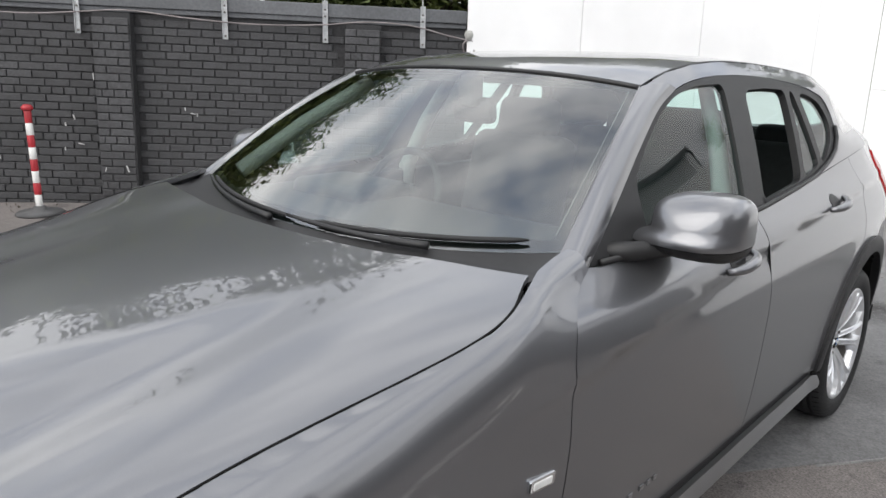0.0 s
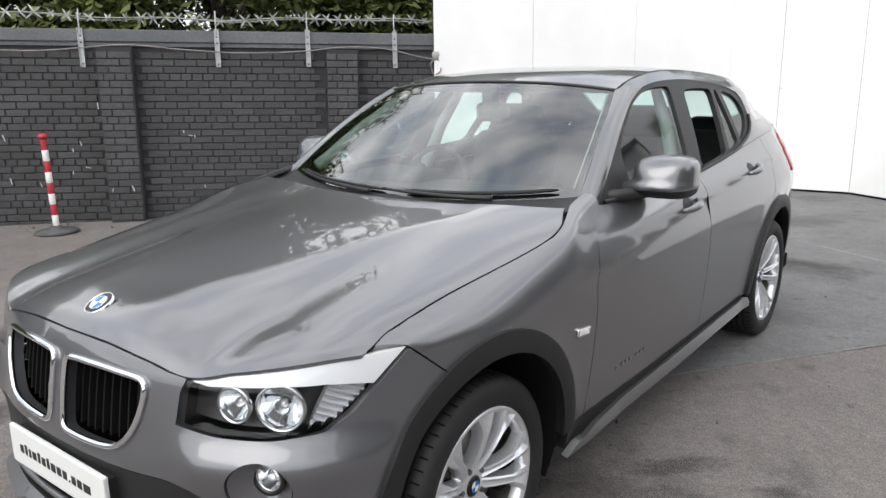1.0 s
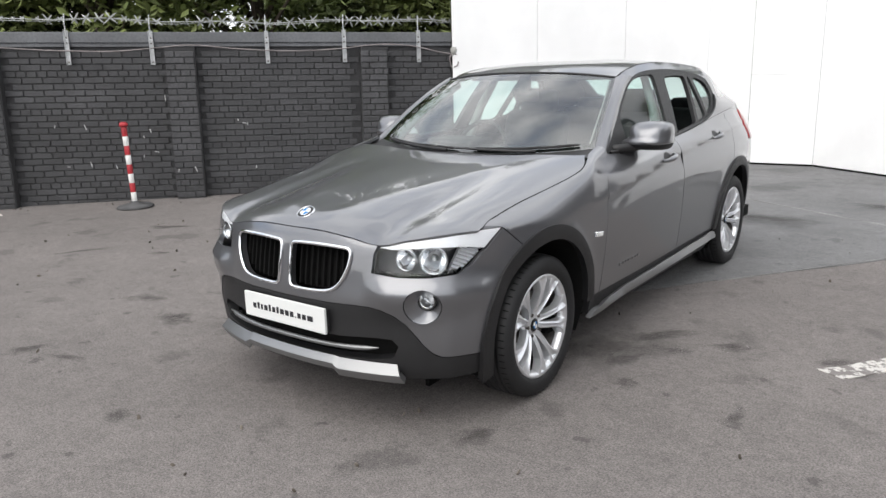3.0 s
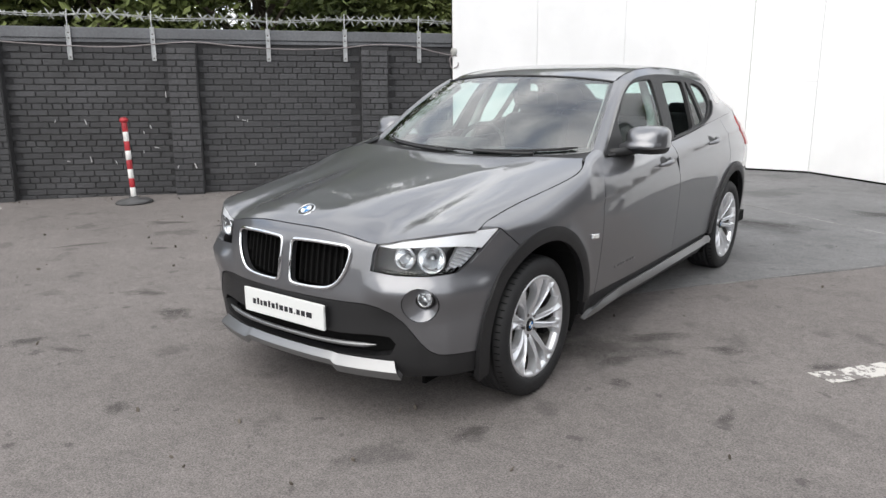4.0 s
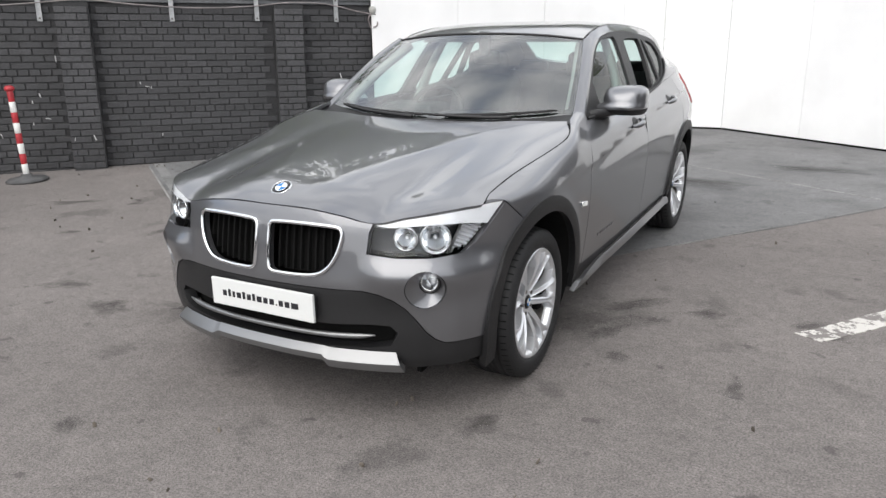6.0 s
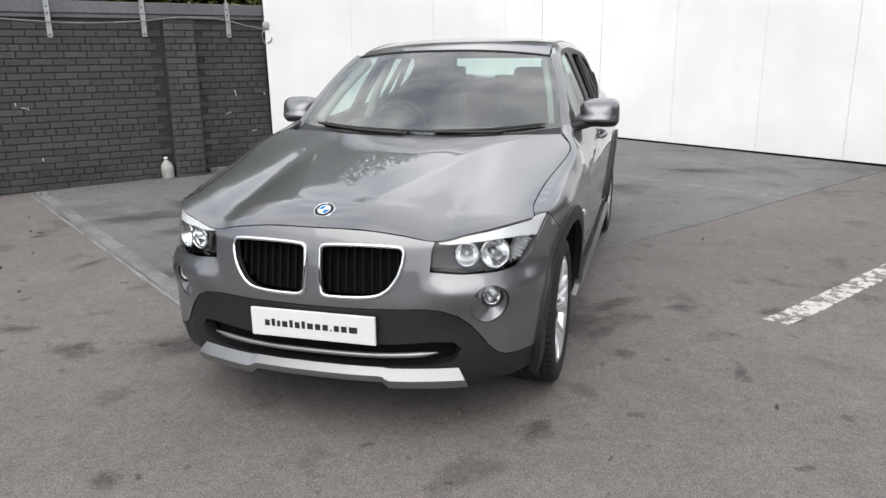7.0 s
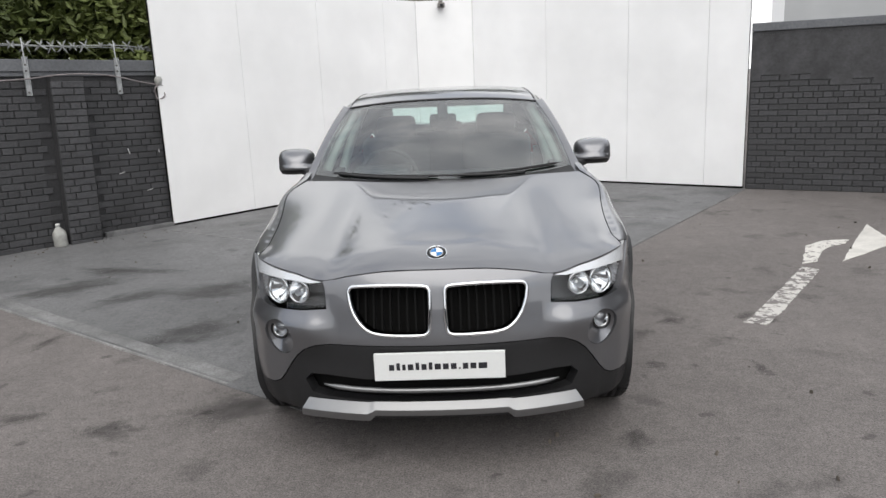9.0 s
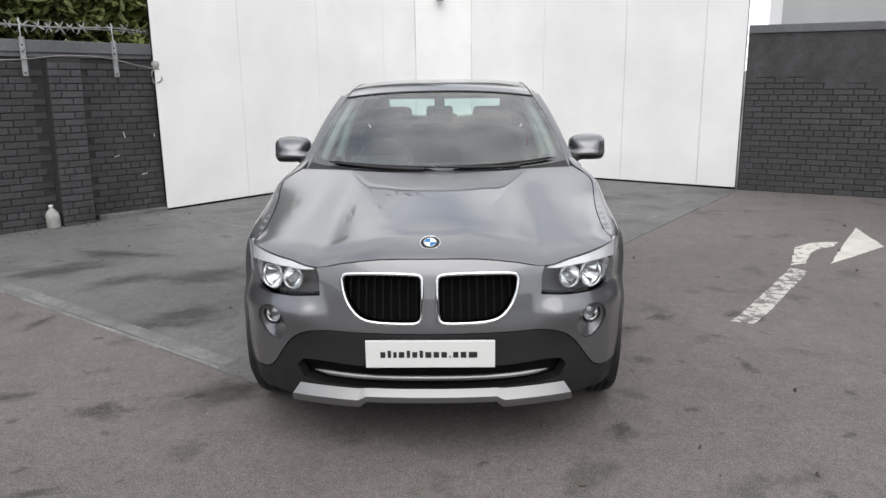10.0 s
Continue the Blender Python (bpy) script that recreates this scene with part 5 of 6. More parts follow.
# black border print behind the glass
bw = 0.035
border = sheet("screen_border", lambda a, b: screen_fn(a, b) - Vector((0, -0.004, 0.004)), ws_poly, VOID, ws, 0.03, [[(-0.955, 0.065), (0.955, 0.065), (0.955, 0.955), (-0.955, 0.955)]], 0.0, 0.0, "black border print")


def pillar_out(v):
    y = 1.50 + 0.68 * v
    return y, pillar_z(y) + min(0.0, v) * 0.36


for sgn in (1, -1):
    def a_skin(u, v):
        i = w_edge(v)
        y, z = pillar_out(v)
        o_ = U(y, z)
        p = i.lerp(o_, u) + Vector((0.0, -0.003, 0.004))
        n = Vector((0.72, -0.35, 0.6)).normalized()
        p += n * 0.022 * math.sin(math.pi * min(max(u, 0), 1))
        p.z += min(v, 0.0) * 0.10
        return Vector((sgn * p.x, p.y, p.z))
    sheet("a_pillar", a_skin, [(-0.05, -0.16), (1.0, -0.16), (1.0, 1.0), (-0.05, 1.0)], PAINT, car, 0.025, (), 0.02, 0.0, "grey metallic windscreen pillar", Vector((0.5 * sgn, -0.55, 0.67)))

    def u_skin(o_):
        return lambda y, z: U(y, z, sgn, o_)

    low = lambda y: belt_z(y) + 0.016
    # painted roof side above the doors, and tail pillar
    front_edge = [(y, pillar_z(y)) for y in (1.50, 1.56, 1.64, 1.73, 1.82, 1.905, 1.98, 2.05, 2.12)]
    top_edge = [(y, dlo_top(y)) for y in (2.18, 2.25, 2.32, 2.4, 2.5, 2.65, 2.8, 2.95, 3.1, 3.2, 3.3, 3.37, 3.42)]
    back_edge = [(3.45, 1.322), (3.465, 1.285), (3.462, 1.235), (3.435, 1.190), (3.37, 1.150), (3.27, 1.120), (3.10, belt_z(3.10))]
    rail = top_edge + back_edge + [(y, belt_z(y)) for y in (3.3, 3.6, 3.9, 4.14)] + [(y, rail_z(y)) for y in (4.14, 4.08, 4.0, 3.92, 3.85, 3.75, 3.65, 3.5, 3.35, 3.2, 2.9, 2.6, 2.4, 2.22, 2.14, 2.075)]
    sheet("roof_rail", lambda y, z: rolled(y, z, sgn), rail, PAINT, car, 0.025, (), 0.02, 0.0, "grey metallic roof side and tail pillar")
    # glass and dark frames
    fr = front_edge + [(y, z - 0.001) for y, z in top_edge] + [(y - 0.001, z) for y, z in back_edge] + [(y, belt_z(y)) for y in (2.8, 2.5, 2.2, 1.9, 1.7, 1.55)]
    g1 = [(1.805, low(1.80)), (1.825, 1.185), (1.93, 1.262), (2.035, 1.325), (2.13, 1.367), (2.22, 1.391), (2.33, 1.405), (2.512, 1.408), (2.44, 1.24), (2.362, low(2.36))]
    g2 = [(2.515, low(2.51)), (2.585, 1.21), (2.662, 1.386), (2.85, 1.390), (3.035, 1.382), (2.965, 1.22), (2.900, low(2.90))]
    g3 = [(2.944, low(2.94) + 0.004), (3.01, 1.22), (3.076, 1.378), (3.112, 1.376), (3.126, 1.24), (3.135, low(3.13) + 0.010)]
    g4 = [(3.182, 1.112), (3.180, 1.24), (3.172, 1.370), (3.29, 1.356), (3.375, 1.326), (3.412, 1.268), (3.400, 1.220), (3.345, 1.178), (3.27, 1.143)]
    g1, g2, g3, g4 = (rounded(dense(q, 0.12), 2) for q in (g1, g2, g3, g4))
    frame_ob = sheet("window_frame", u_skin(-0.004), fr, BLACK, car, 0.03, [g1, g2, g3, g4], 0.025, 0.0, "black window surround")
    for k, g in enumerate((g1, g2, g3, g4)):
        if sgn > 0 and k == 1:
            continue
        sheet("window_pane", u_skin(-0.014), g, GLASS, frame_ob, 0.08, (), 0.0, -0.008, "green-tinted side glass")
    waist = [(y, belt_z(y) + 0.006) for y in (1.58, 1.75, 1.9, 2.2, 2.5, 2.8, 3.05)] + [(3.17, 1.106), (3.27, 1.125), (3.36, 1.152), (3.43, 1.194), (3.458, 1.236)]
    part("waist_strip", tube(bmesh.new(), [U(y, z, sgn, 0.004) for y, z in waist], 0.008, 8), BLACK, frame_ob, "black waist seal", True)

    # door mirror
    wide, mid_x = 0.108, 0.905
    base = Vector((sgn * 0.765, 1.63, 1.045))
    bm = bmesh.new()
    tube(bm, [base + Vector((-0.02 * sgn, 0.0, -0.008)), base + Vector((0.04 * sgn, 0.06, -0.004)), base + Vector((0.09 * sgn, 0.15, 0.0)), base + Vector((0.15 * sgn, 0.20, 0.004))], [0.028, 0.024, 0.022, 0.018], 12)
    mirror = part("door_mirror", bm, BLACK, car, "body-coloured door mirror with a black lower shell", True)

    def shell(z_low, z_high, grow):
        b = bmesh.new()
        bmesh.ops.create_uvsphere(b, u_segments=40, v_segments=28, radius=1.0)
        for v in b.verts:
            c_ = v.co
            sp = lambda t, e: math.copysign(abs(t) ** e, t)
            rr = (abs(c_.x) ** 4 + abs(c_.z) ** 4) ** 0.25 if c_.length else 1
            k = math.hypot(c_.x, c_.z) / max(rr, 1e-6)
            x_, z_, y_ = c_.x * k, c_.z * k, sp(c_.y, 0.7)
            y_ = y_ * (0.150 if y_ < 0 else 0.125)
            z_ = z_ * (0.083 if z_ > 0 else 0.078) * (1 - 0.10 * (x_ * -sgn > 0) * abs(x_))
            z_ = max(z_, -0.066 + 0.1 * (z_ + 0.066))
            y_ *= 0.86 + 0.14 * smooth01(-z_ / 0.022) if y_ < 0 else 1.0
            inner, lower = max(0.0, -x_ * sgn), max(0.0, -z_ / 0.08)
            x_ = x_ * wide - sgn * 0.10 * inner ** 2 * min(1.0, lower * 1.6)
            v.co = Vector((x_, y_ * (1 - 0.1 * abs(z_) / 0.08) + 0.06 * sgn * x_, z_)) * grow
        geom = list(b.verts) + list(b.edges) + list(b.faces)
        bmesh.ops.bisect_plane(b, geom=geom, plane_co=(0, 0, z_low), plane_no=(0, 0, -1), clear_outer=True)
        bmesh.ops.bisect_plane(b, geom=list(b.verts) + list(b.edges) + list(b.faces), plane_co=(0, 0, z_high), plane_no=(0, 0, 1), clear_outer=True)
        bmesh.ops.bisect_plane(b, geom=list(b.verts) + list(b.edges) + list(b.faces), plane_co=(0, 0.105, 0), plane_no=(0, 1, 0), clear_outer=True)
        bmesh.ops.transform(b, matrix=Matrix.Translation((sgn * mid_x, 1.845, 1.094)), verts=b.verts)
        return b
    part("cap", shell(-0.034, 1, 1.0), PAINT, mirror, "grey metallic mirror cap", True)
    part("lower_shell", shell(-1, -0.037, 0.985), BLACK, mirror, "black lower shell", True)
    part("glass", boxed(sgn * mid_x - wide * 0.6, sgn * mid_x + wide * 0.6, 1.940, 1.946, 1.055, 1.135, bevel=0.0025), CHROME, mirror, "mirror glass")

# roof
def r_side(v):
    y = WS_T.y + (3.62 - WS_T.y) * v
    p = rolled(y, rail_z(y))
    k = 1 - smooth01(v / 0.10)
    return p + (WS_T - rolled(WS_T.y, rail_z(WS_T.y))) * k


def r_mid(v):
    return Vector((0, 2.0 + 1.82 * v, spl((0, 1.437), (0.08, 1.470), (0.2, 1.491), (0.36, 1.501), (0.6, 1.494), (0.8, 1.470), (1, 1.432))(v)))


def r_rear(u):
    a, b = r_mid(1), r_side(1)
    return Vector((b.x * u, a.y + (b.y - a.y) * u * u, a.z + (b.z - a.z) * u ** 2.4))


roof_base = coons(w_top, r_rear, r_mid, r_side)


def roof_fn(a, b):
    a, b = max(-1, min(1, a)), max(0, min(1, b))
    p = roof_base(a, b)
    p.z += 0.006 * (1 - a ** 4) * math.sin(math.pi * b) ** 0.7 * abs(a) ** 1.5
    return p


roof = sheet("roof", roof_fn, [(-0.985, 0.012), (0.985, 0.012), (0.985, 1), (-0.985, 1)], PAINT, car, 0.06, (), 0.02, 0.0, "grey metallic roof")
# thin black rods paint the shade of the body-coloured roof grooves
for sgn in (1, -1):
    part("roof_seam", tube(bmesh.new(), [Vector((sgn * (p.x - 0.004), p.y, p.z - 0.001)) for p in (r_side(i / 40) for i in range(2, 41))], 0.0045, 8), BLACK, roof, "black strip standing in for the shaded roof groove", True)
part("header_seal", tube(bmesh.new(), [Vector((p.x, p.y - 0.003, p.z)) for p in (Vector((w_top(abs(i / 20)).x * (1 if i > 0 else -1), *w_top(abs(i / 20)).yz)) for i in range(-20, 21))], 0.006, 8), BLACK, roof, "black screen seal", True)
# tailgate: glass in a painted frame, and the panel below it
def gate(u, v):
    v = max(v, 0.0)
    ye = 3.62 + 0.52 * v
    e = rolled(min(ye, 4.14), rail_z(min(ye, 4.14))) if v < 1 else rolled(4.14, rail_z(4.14)) + Vector((0, 0.3, -0.9)) * 0.25 * (v - 1)
    m_ = Vector((0, 3.82 + 0.51 * v, 1.432 - 0.30 * v ** 1.1)) if v < 1 else Vector((0, 4.33 + 0.10 * (v - 1), 1.132 - 0.25 * (v - 1)))
    k = abs(u) ** 1.8
    return Vector((e.x * u, m_.y * (1 - k) + e.y * k, m_.z * (1 - k) + e.z * k))


REAR_GLASS = rounded([(-0.86, 0.14), (0.86, 0.14), (0.88, 0.6), (0.80, 0.92), (-0.80, 0.92), (-0.88, 0.6)], 2)
tail = sheet("tailgate", gate, [(-1, 0), (1, 0), (1, 1.6), (-1, 1.6)], PAINT, car, 0.05, [REAR_GLASS], 0.015, 0.0, "grey metallic tailgate", Vector((0, 0.6, 0.8)))
sheet("rear_window", lambda a, b: gate(a, b) - Vector((0, 0.004, 0.004)), REAR_GLASS, GLASS, tail, 0.08, (), 0.0, -0.01, "tinted rear window", Vector((0, 0.6, 0.8)))

# ---------------------------------------------------------------- scuttle and wipers
def scuttle(u, v):
    a, b = Vector((0.755 * u, 1.27 + 0.095 * abs(u) ** 2.2 - 0.01, 1.006 + 0.018 * u * u)), w_bottom(abs(u))
    b = Vector((b.x * (1 if u > 0 else -1), b.y, b.z))
    p = a.lerp(b, v)
    p.z -= 0.014 * math.sin(math.pi * min(max(v, 0), 1))
    return p


sheet("scuttle", scuttle, [(-1, 0), (1, 0), (1, 1.05), (-1, 1.05)], BLACK, car, 0.05, (), 0.01, 0.0, "black plastic scuttle panel")


def on_screen(u, v, lift=0.0):
    p = screen_fn(u, v)
    n = Vector((0, -0.52, 0.85)).normalized()
    return p + n * lift


for pivot, tip_, rest in (((0.62, -0.012), (-0.02, 0.014), 0), ((-0.10, -0.012), (-0.84, 0.016), 1)):
    bm = bmesh.new()
    a, b = Vector(pivot), Vector(tip_)
    line = [on_screen(*(a.lerp(b, i / 14)), 0.018) for i in range(15)]
    tube(bm, line, [0.010 - 0.005 * i / 14 for i in range(15)], 8)
    wiper = part("wiper", bm, BLACK, car, "black windscreen wiper lying along the glass", True)
    bm = bmesh.new()
    c0, c1 = (Vector((0.90, 0.040)), Vector((0.12, 0.022))) if rest == 0 else (Vector((-0.02, 0.018)), Vector((-0.82, 0.034)))
    tube(bm, [on_screen(*(c0.lerp(c1, i / 16)), 0.012) for i in range(17)], [0.003] + [0.007] * 15 + [0.003], 8)
    part("blade", bm, RUBBER, wiper, smooth=True)

# ---------------------------------------------------------------- cabin
def soft_block(x0, x1, y0, y1, z0, z1, r, m_=None):
    b = bmesh.new()
    box(b, x0, x1, y0, y1, z0, z1)
    bmesh.ops.bevel(b, geom=list(b.edges), offset=r, segments=4, affect="EDGES", profile=0.6)
    if m_ is not None:
        bmesh.ops.transform(b, matrix=m_, verts=b.verts)
    return b


part("floor_pan", boxed(-0.80, 0.80, 0.9, 4.25, 0.24, 0.32), VOID, car)
part("engine_bay", boxed(-0.62, 0.62, 0.25, 1.30, 0.30, 0.74), VOID, car)
part("bulkhead", boxed(-0.78, 0.78, 1.28, 1.40, 0.30, 0.99), VOID, car)
part("dashboard", soft_block(-0.74, 0.74, 1.45, 1.98, 0.62, 1.00, 0.06), TRIM, car, "dark dashboard", True)
part("instrument_hood", soft_block(-0.56, -0.20, 1.72, 1.98, 0.96, 1.045, 0.035), TRIM, car, smooth=True)
part("centre_console", soft_block(-0.12, 0.12, 1.9, 2.75, 0.36, 0.62, 0.04), TRIM, car, smooth=True)
rim_m = Matrix.Translation((-0.37, 2.08, 0.95)) @ pose(0, 0, 0, 68, 0, 0)
bm = tube(bmesh.new(), [rim_m @ Vector((0.185 * math.cos(q), 0.185 * math.sin(q), 0)) for q in (2 * math.pi * k / 40 for k in range(40))], 0.015, 8, True)
wheel_ob = part("steering_wheel", bm, TRIM, car, "dark steering wheel", True)
bm = soft_block(-0.07, 0.07, -0.06, 0.06, -0.03, 0.02, 0.02, rim_m)
for q in (0, 180, 270):
    tube(bm, [rim_m @ Vector((0.05 * math.cos(radians(q)), 0.05 * math.sin(radians(q)), 0)), rim_m @ Vector((0.18 * math.cos(radians(q)), 0.18 * math.sin(radians(q)), 0))], 0.014, 6)
part("hub", bm, TRIM, wheel_ob, smooth=True)
for sx in (-0.37, 0.37):
    seat = part("front_seat", soft_block(-0.25, 0.25, -0.28, 0.26, -0.09, 0.09, 0.06, Matrix.Translation((sx, 2.45, 0.60)) @ pose(0, 0, 0, 6)), CLOTH, car, "dark cloth front seat", True)
    part("backrest", soft_block(-0.25, 0.25, -0.08, 0.08, 0.0, 0.57, 0.075, Matrix.Translation((sx, 2.70, 0.60)) @ pose(0, 0, 0, -16)), CLOTH, seat, smooth=True)
    part("headrest", soft_block(-0.145, 0.145, -0.06, 0.06, -0.02, 0.17, 0.055, Matrix.Translation((sx, 2.86, 1.135)) @ pose(0, 0, 0, -8)), CLOTH, seat, smooth=True)
    for o_ in (-0.06, 0.06):
        part("headrest_rod", tube(bmesh.new(), [(sx + o_, 2.86, 1.06), (sx + o_, 2.89, 1.18)], 0.007, 8), CHROME, seat, smooth=True)
bench = part("rear_bench", soft_block(-0.64, 0.64, 3.15, 3.62, 0.48, 0.68, 0.07), CLOTH, car, "dark cloth rear bench", True)
part("backrest", soft_block(-0.64, 0.64, -0.08, 0.08, 0.0, 0.52, 0.06, Matrix.Translation((0, 3.62, 0.62)) @ pose(0, 0, 0, -18)), CLOTH, bench, smooth=True)
for sx in (-0.40, 0.0, 0.40):
    part("headrest", soft_block(-0.12, 0.12, -0.05, 0.05, 0.0, 0.14, 0.045, Matrix.Translation((sx, 3.80, 1.06)) @ pose(0, 0, 0, -8)), CLOTH, bench, smooth=True)
part("parcel_shelf", boxed(-0.62, 0.62, 3.85, 4.25, 1.02, 1.04), TRIM, car, "dark luggage cover")
part("headlining", soft_block(-0.49, 0.49, 2.16, 3.55, 1.385, 1.405, 0.008), GREY_TRIM, car, "pale grey headlining")
mirror_in = part("interior_mirror", soft_block(-0.085, 0.085, -0.03, 0.02, -0.045, 0.04, 0.028, Matrix.Translation((0.0, 2.06, 1.305)) @ pose(0, 0, 0, 8)), GLOSS_BLACK, car, "black interior mirror", True)
part("stalk", soft_block(-0.032, 0.032, -0.03, 0.03, -0.05, 0.055, 0.015, Matrix.Translation((0.0, 2.035, 1.362))), TRIM, mirror_in, smooth=True)
for sgn in (1, -1):
    bm = tube(bmesh.new(), [(sgn * 0.555, 2.56, 1.39), (sgn * 0.645, 2.50, 1.20), (sgn * 0.71, 2.45, 1.0), (sgn * 0.73, 2.45, 0.4)], [0.025, 0.03, 0.035, 0.04], 8)
    part("b_pillar_trim", bm, GREY_TRIM, car, "pale pillar trim", True)
    part("door_card", boxed(min(sgn * 0.70, sgn * 0.745), max(sgn * 0.70, sgn * 0.745), 1.5, 3.5, 0.33, 0.99, bevel=0.012), TRIM, car, "dark door lining")
    bm = tube(bmesh.new(), [(sgn * 0.685, 1.60, 1.06), (sgn * 0.63, 1.84, 1.22), (sgn * 0.56, 2.10, 1.365)], [0.03, 0.028, 0.03], 8)
    part("a_pillar_trim", bm, GREY_TRIM, car, "pale pillar trim", True)

# ---------------------------------------------------------------- wheels
def wheel(x, y, sgn, built=[]):
    m = Matrix.Translation((sgn * x, y, HUB_Z)) @ Euler((0, radians(90 * sgn), 0)).to_matrix().to_4x4()
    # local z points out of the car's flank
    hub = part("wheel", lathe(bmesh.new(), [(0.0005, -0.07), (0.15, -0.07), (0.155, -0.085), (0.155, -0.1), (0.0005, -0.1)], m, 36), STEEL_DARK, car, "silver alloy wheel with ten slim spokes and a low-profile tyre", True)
    prof = [(0.232, -0.20), (0.250, -0.208), (0.285, -0.212), (0.312, -0.203), (0.325, -0.185), (0.3285, -0.165)]
    for g in (-0.15, -0.11, -0.075, -0.04):
        prof += [(0.330, g - 0.006), (0.322, g - 0.004), (0.322, g + 0.003), (0.330, g + 0.005)]
    prof += [(0.3285, -0.022), (0.325, -0.004), (0.312, 0.012), (0.285, 0.019), (0.264, 0.018), (0.250, 0.013), (0.242, 0.006), (0.236, -0.01)]
    tyre = part("tyre", lathe(bmesh.new(), prof, m, 72), RUBBER, hub, "black low-profile tyre", True)
    bm = bmesh.new()
    for k in range(64):
        q = 2 * math.pi * k / 64
        for lo, hi in ((-0.018, 0.008), (-0.20, -0.16)):
            mm = m @ Matrix.Rotation(q, 4, "Z")
            vs = [mm @ Vector((r_, w_, h_)) for r_, w_, h_ in ((0.3262, -0.0022, hi), (0.3262, 0.0022, hi), (0.3305, 0.0022, lo), (0.3305, -0.0022, lo))]
            bm.faces.new([bm.verts.new(v) for v in vs])
    tagged(part("tread_cut", bm, VOID, tyre), kind="stuff")
    rim = part("rim", lathe(bmesh.new(), [(0.214, -0.03), (0.216, -0.012), (0.221, 0.0), (0.232, 0.010), (0.241, 0.008), (0.243, 0.001), (0.238, -0.012)], m, 72), ALLOY, hub, "silver rim", True)
    # the barrel's dark colour stands in for the shade behind the spokes
    part("barrel", lathe(bmesh.new(), [(0.237, -0.20), (0.222, -0.19), (0.212, -0.10), (0.2145, -0.031)], m, 60), STEEL_DARK, rim, "inner barrel coloured dark for the shade in the wheel", True)
    for k in range(5):
        for br in (-1, 1):
            bm = bmesh.new()
            base_q = 2 * math.pi * k / 5 + math.pi / 2
            secs = []
            for i in range(9):
                t = i / 8
                r = 0.045 + (0.229 - 0.045) * t
                q = base_q + br * (0.17 + 0.11 * t ** 2 + 0.14 * (1 - t) ** 2)
                wd = 0.0115 + 0.030 * max(0.0, (t - 0.62) / 0.38) ** 1.2 + 0.004 * (1 - t)
                hh = 0.006 - 0.048 * (1 - t) ** 1.7 + 0.004 * math.sin(math.pi * t)
                c = Vector((r * math.cos(q), r * math.sin(q), hh))
                side_ = Vector((-math.sin(q), math.cos(q), 0))
                secs.append([bm.verts.new(m @ (c + side_ * a_ * wd + Vector((0, 0, b_)))) for a_, b_ in ((-1.15, -0.038), (-1.0, 0.0), (-0.62, 0.004), (0.0, -0.011), (0.62, 0.004), (1.0, 0.0), (1.15, -0.038))])
            for a, b in zip(secs, secs[1:]):
                for j in range(6):
                    bm.faces.new((a[j], a[j + 1], b[j + 1], b[j]))
            bmesh.ops.recalc_face_normals(bm, faces=bm.faces)
            part("spoke", bm, ALLOY, rim, smooth=False)
    part("hub_face", lathe(bmesh.new(), [(0.0005, -0.034), (0.034, -0.034), (0.05, -0.038), (0.066, -0.048), (0.07, -0.07)], m, 32), ALLOY, rim, smooth=True)
    cap = part("centre_cap", lathe(bmesh.new(), [(0.0005, -0.028), (0.026, -0.029), (0.031, -0.031), (0.033, -0.036)], m, 28), GLOSS_BLACK, rim, "round centre cap with blue and white quarters", True)
    for k in range(4):
        bm = bmesh.new()
        vs = [bm.verts.new(m @ Vector((0, 0, -0.0268)))] + [bm.verts.new(m @ Vector((0.018 * math.cos(q), 0.018 * math.sin(q), -0.0268))) for q in (math.pi / 2 * (k + i / 6) for i in range(7))]
        bm.faces.new(vs)
        part("quarter", bm, (WHITE, BLUE)[k % 2], cap)
    for k in range(5):
        q = 2 * math.pi * (k + 0.5) / 5 + math.pi / 2
        part("wheel_bolt", lathe(bmesh.new(), [(0.0005, -0.03), (0.008, -0.031), (0.009, -0.05)], m @ Matrix.Translation((0.052 * math.cos(q), 0.052 * math.sin(q), 0)), 10), STEEL_DARK, rim)
    return hub


for sgn in (1, -1):
    wheel(0.842, F_HUB, sgn)
    wheel(0.865, R_HUB, sgn)
# ---------------------------------------------------------------- bricks, laid course by course
def brick_mesh(length, height, depth):
    me = bpy.data.meshes.new("brick")
    b = bmesh.new()
    box(b, 0, length, -depth, 0, 0, height)
    bmesh.ops.delete(b, geom=[f for f in b.faces if f.normal.y < -0.9], context="FACES_ONLY")
    front = [e for e in b.edges if all(abs(v.co.y) < 1e-6 for v in e.verts)]
    bmesh.ops.bevel(b, geom=front, offset=0.004, segments=1, affect="EDGES")
    b.to_mesh(me)
    b.free()
    me.materials.append(BRICK)
    return me


COURSE, LONG = 0.0716, 0.2203
STRETCHER, HEADER, CLOSER = brick_mesh(LONG - 0.011, 0.0618, 0.03), brick_mesh(0.099, 0.0618, 0.03), brick_mesh(0.05, 0.0618, 0.03)


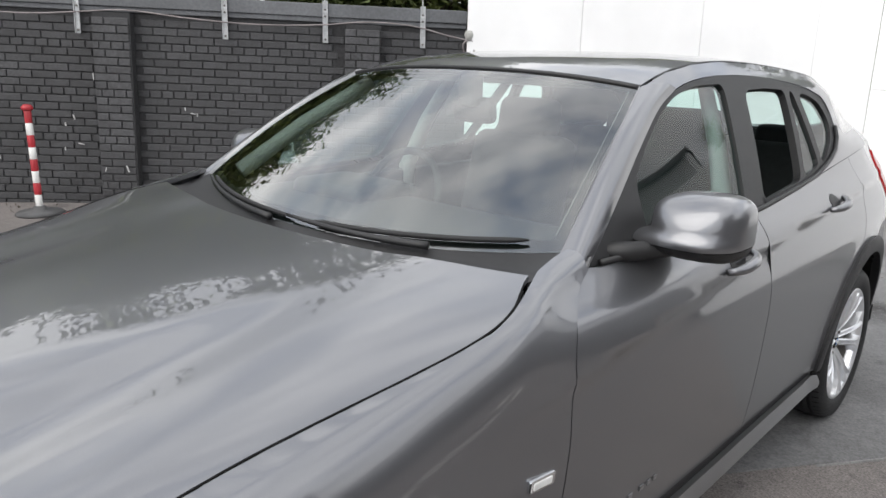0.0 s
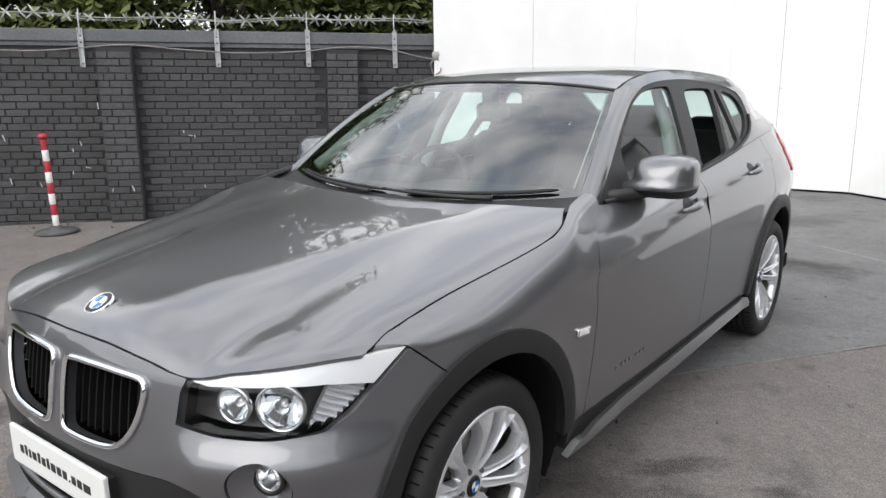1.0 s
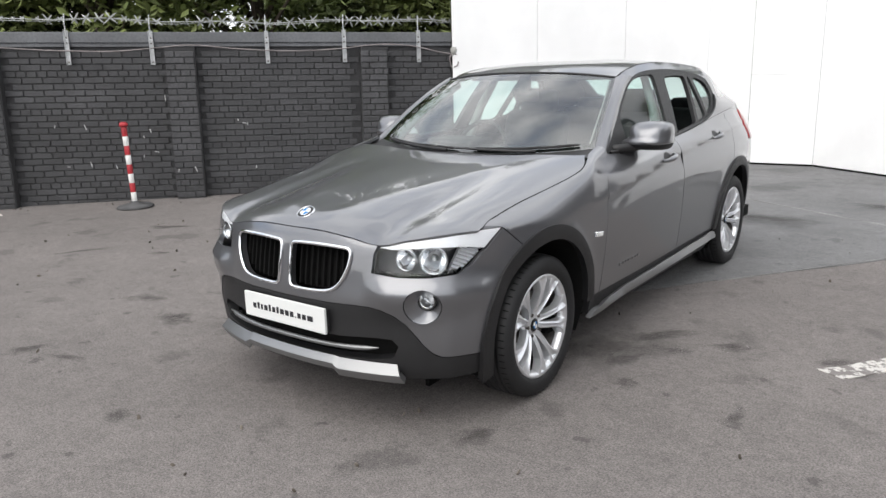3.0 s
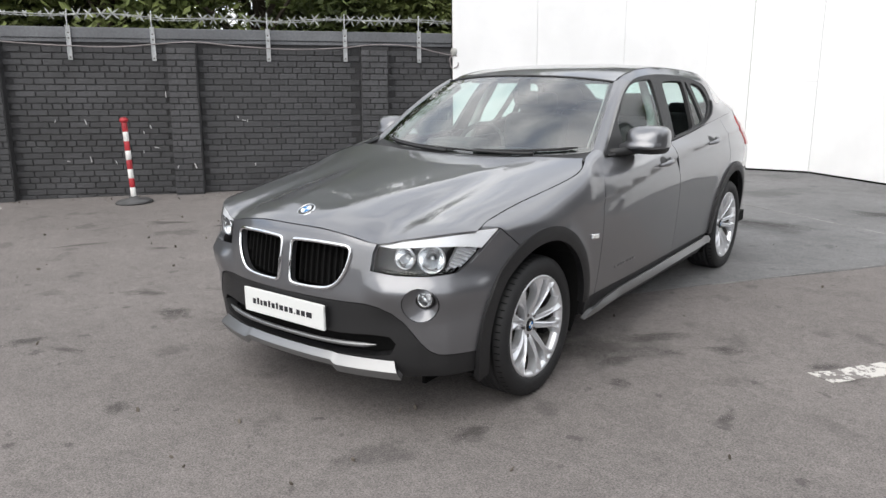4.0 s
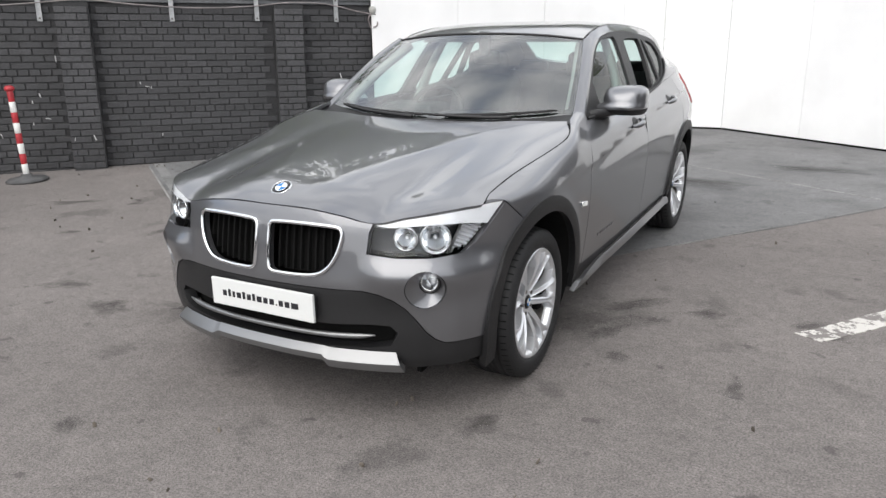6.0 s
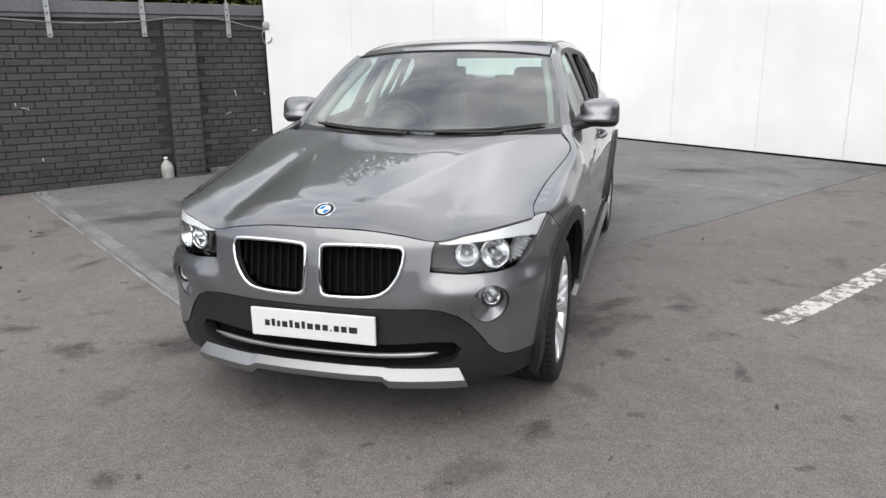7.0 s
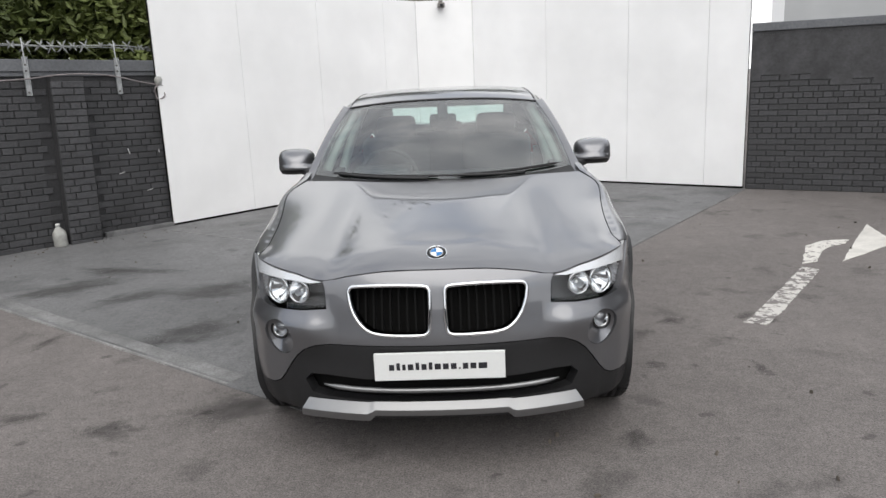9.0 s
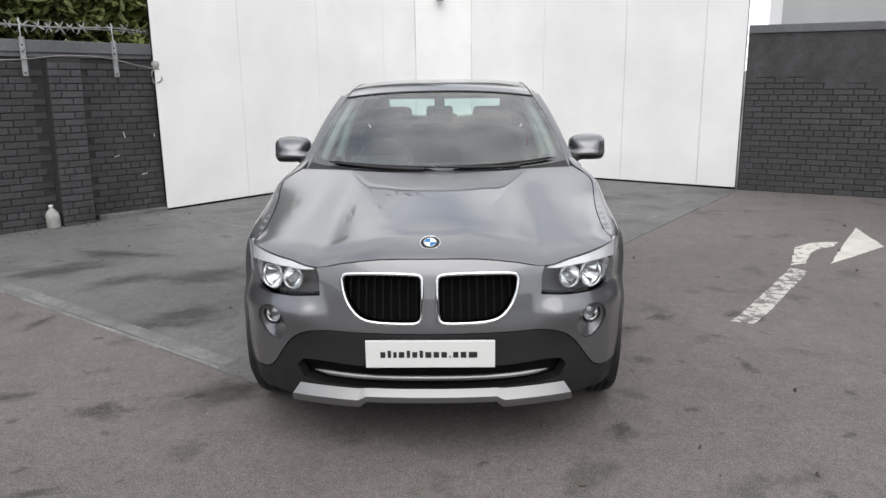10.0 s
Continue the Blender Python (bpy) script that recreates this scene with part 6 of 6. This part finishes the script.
def lay(u0, u1, z0, z1, out, parent, seed, near, skip=()):
    """Courses between u0 and u1: stretchers, with a course of headers every sixth; near bricks are objects, the rest are joined."""
    r = random.Random(seed)
    verts, faces = [], []
    made = 0
    row = 0
    z = z0
    while z + 0.064 <= z1:
        header = row % 6 == 4
        pitch = LONG / 2 if header else LONG
        u = u0 - (LONG / 4 if header else LONG / 2 * (row % 2))
        while u < u1 - 0.03:
            a, b = max(u, u0), min(u + pitch, u1)
            u += pitch
            if b - a < 0.035 or any(s0 < (a + b) / 2 < s1 for s0, s1 in skip):
                continue
            me = min((STRETCHER, HEADER, CLOSER), key=lambda q: abs({STRETCHER: 0.209, HEADER: 0.099, CLOSER: 0.05}[q] - (b - a - 0.011)))
            jut = out + r.uniform(-0.002, 0.0025)
            if near(a, z) and made < 300:
                ob = new("brick", me)
                ob.parent = parent
                ob.location = (a + 0.0055, jut, z)
                ob.rotation_euler = (0, 0, r.uniform(-0.006, 0.006))
                made += 1
            else:
                n0 = len(verts)
                verts += [(v.co.x + a + 0.0055, v.co.y + jut, v.co.z + z) for v in me.vertices]
                faces += [tuple(n0 + i for i in p.vertices) for p in me.polygons]
        z += COURSE
        row += 1
    if faces:
        me = bpy.data.meshes.new("brickwork")
        me.from_pydata(verts, [], faces)
        me.materials.append(BRICK)
        ob = new("brickwork", me)
        ob.parent = parent
        tagged(ob, "dark grey painted bricks", kind="stuff")


lay(L0, L1, 0.005 - 2 * COURSE, L_TOP - 0.05, 0.0, wall_left, 1, lambda a, z: 2.3 < a < 4.3 and z > 0.2, [(a - 0.035, b - 0.02) for a, b in PILASTERS])
for k, (a, b) in enumerate(PILASTERS):
    lay(a, b, 0.005 - 2 * COURSE, 1.765, 0.127, wall_left, 20 + k, lambda u, z: False)
lay(0.03, R1, 0.005, 1.92, 0.0, wall_right, 2, lambda a, z: a < 2.6 and z < 1.75)

# chips and scratches on the painted bricks
rng = random.Random(9)
chips = new("paint_chips")
chips.matrix_world = LEFT
tagged(chips, "small white chips and scratches in the wall's paint", "scratches", kind="stuff")
bm = bmesh.new()
for u, z in ((0.65, 0.87), (0.98, 0.86), (2.72, 0.91), (2.79, 0.87), (2.83, 0.86), (1.75, 0.55), (1.62, 0.73), (1.70, 0.80), (2.0, 0.33), (2.2, 0.34), (1.6, 0.5), (0.75, 0.40), (1.0, 0.42), (1.28, 0.38), (1.9, 1.18), (2.9, 0.33), (5.0, 0.95), (5.35, 0.93), (4.9, 0.72), (5.2, 0.5)):
    w_, h_ = (rng.uniform(0.006, 0.012), rng.uniform(0.03, 0.07)) if rng.random() < 0.7 else (rng.uniform(0.03, 0.07), 0.008)
    deep = 0.131 if any(a < u < b for a, b in PILASTERS) else 0.004
    box(bm, u - w_ / 2, u + w_ / 2, deep - 0.003, deep + 0.002, z - h_ / 2, z + h_ / 2, m=Matrix.Translation((u, 0, z)) @ pose(0, 0, 0, 0, rng.uniform(-20, 20), 0) @ Matrix.Translation((-u, 0, -z)))
part("chip", bm, CHALK, chips)

# grit and leaf litter on the ground
bm = bmesh.new()
rng = random.Random(21)
for k in range(260):
    if k < 120:
        u, d_ = rng.uniform(-3, 5.5), abs(rng.gauss(0, 0.15)) + 0.12
        p = WALL_O + WALL_D * u + WALL_N * d_
    else:
        p = Vector((rng.uniform(-5, 4.5), rng.uniform(-2.5, 5), 0))
    s = rng.uniform(0.004, 0.012)
    r_ = bmesh.ops.create_icosphere(bm, subdivisions=1, radius=s, matrix=Matrix.Translation((p.x, p.y, 0.007)) @ pose(0, 0, 0, rng.uniform(0, 90), rng.uniform(0, 90), rng.uniform(0, 360)) @ Matrix.Diagonal((1.6, 1, 0.45, 1)))
grit = tagged(obj("grit", bm, material("grit", (0.10, 0.085, 0.07), 0.9, per_island=0.6)), "scattered grit and small litter on the asphalt", "grit", kind="stuff")
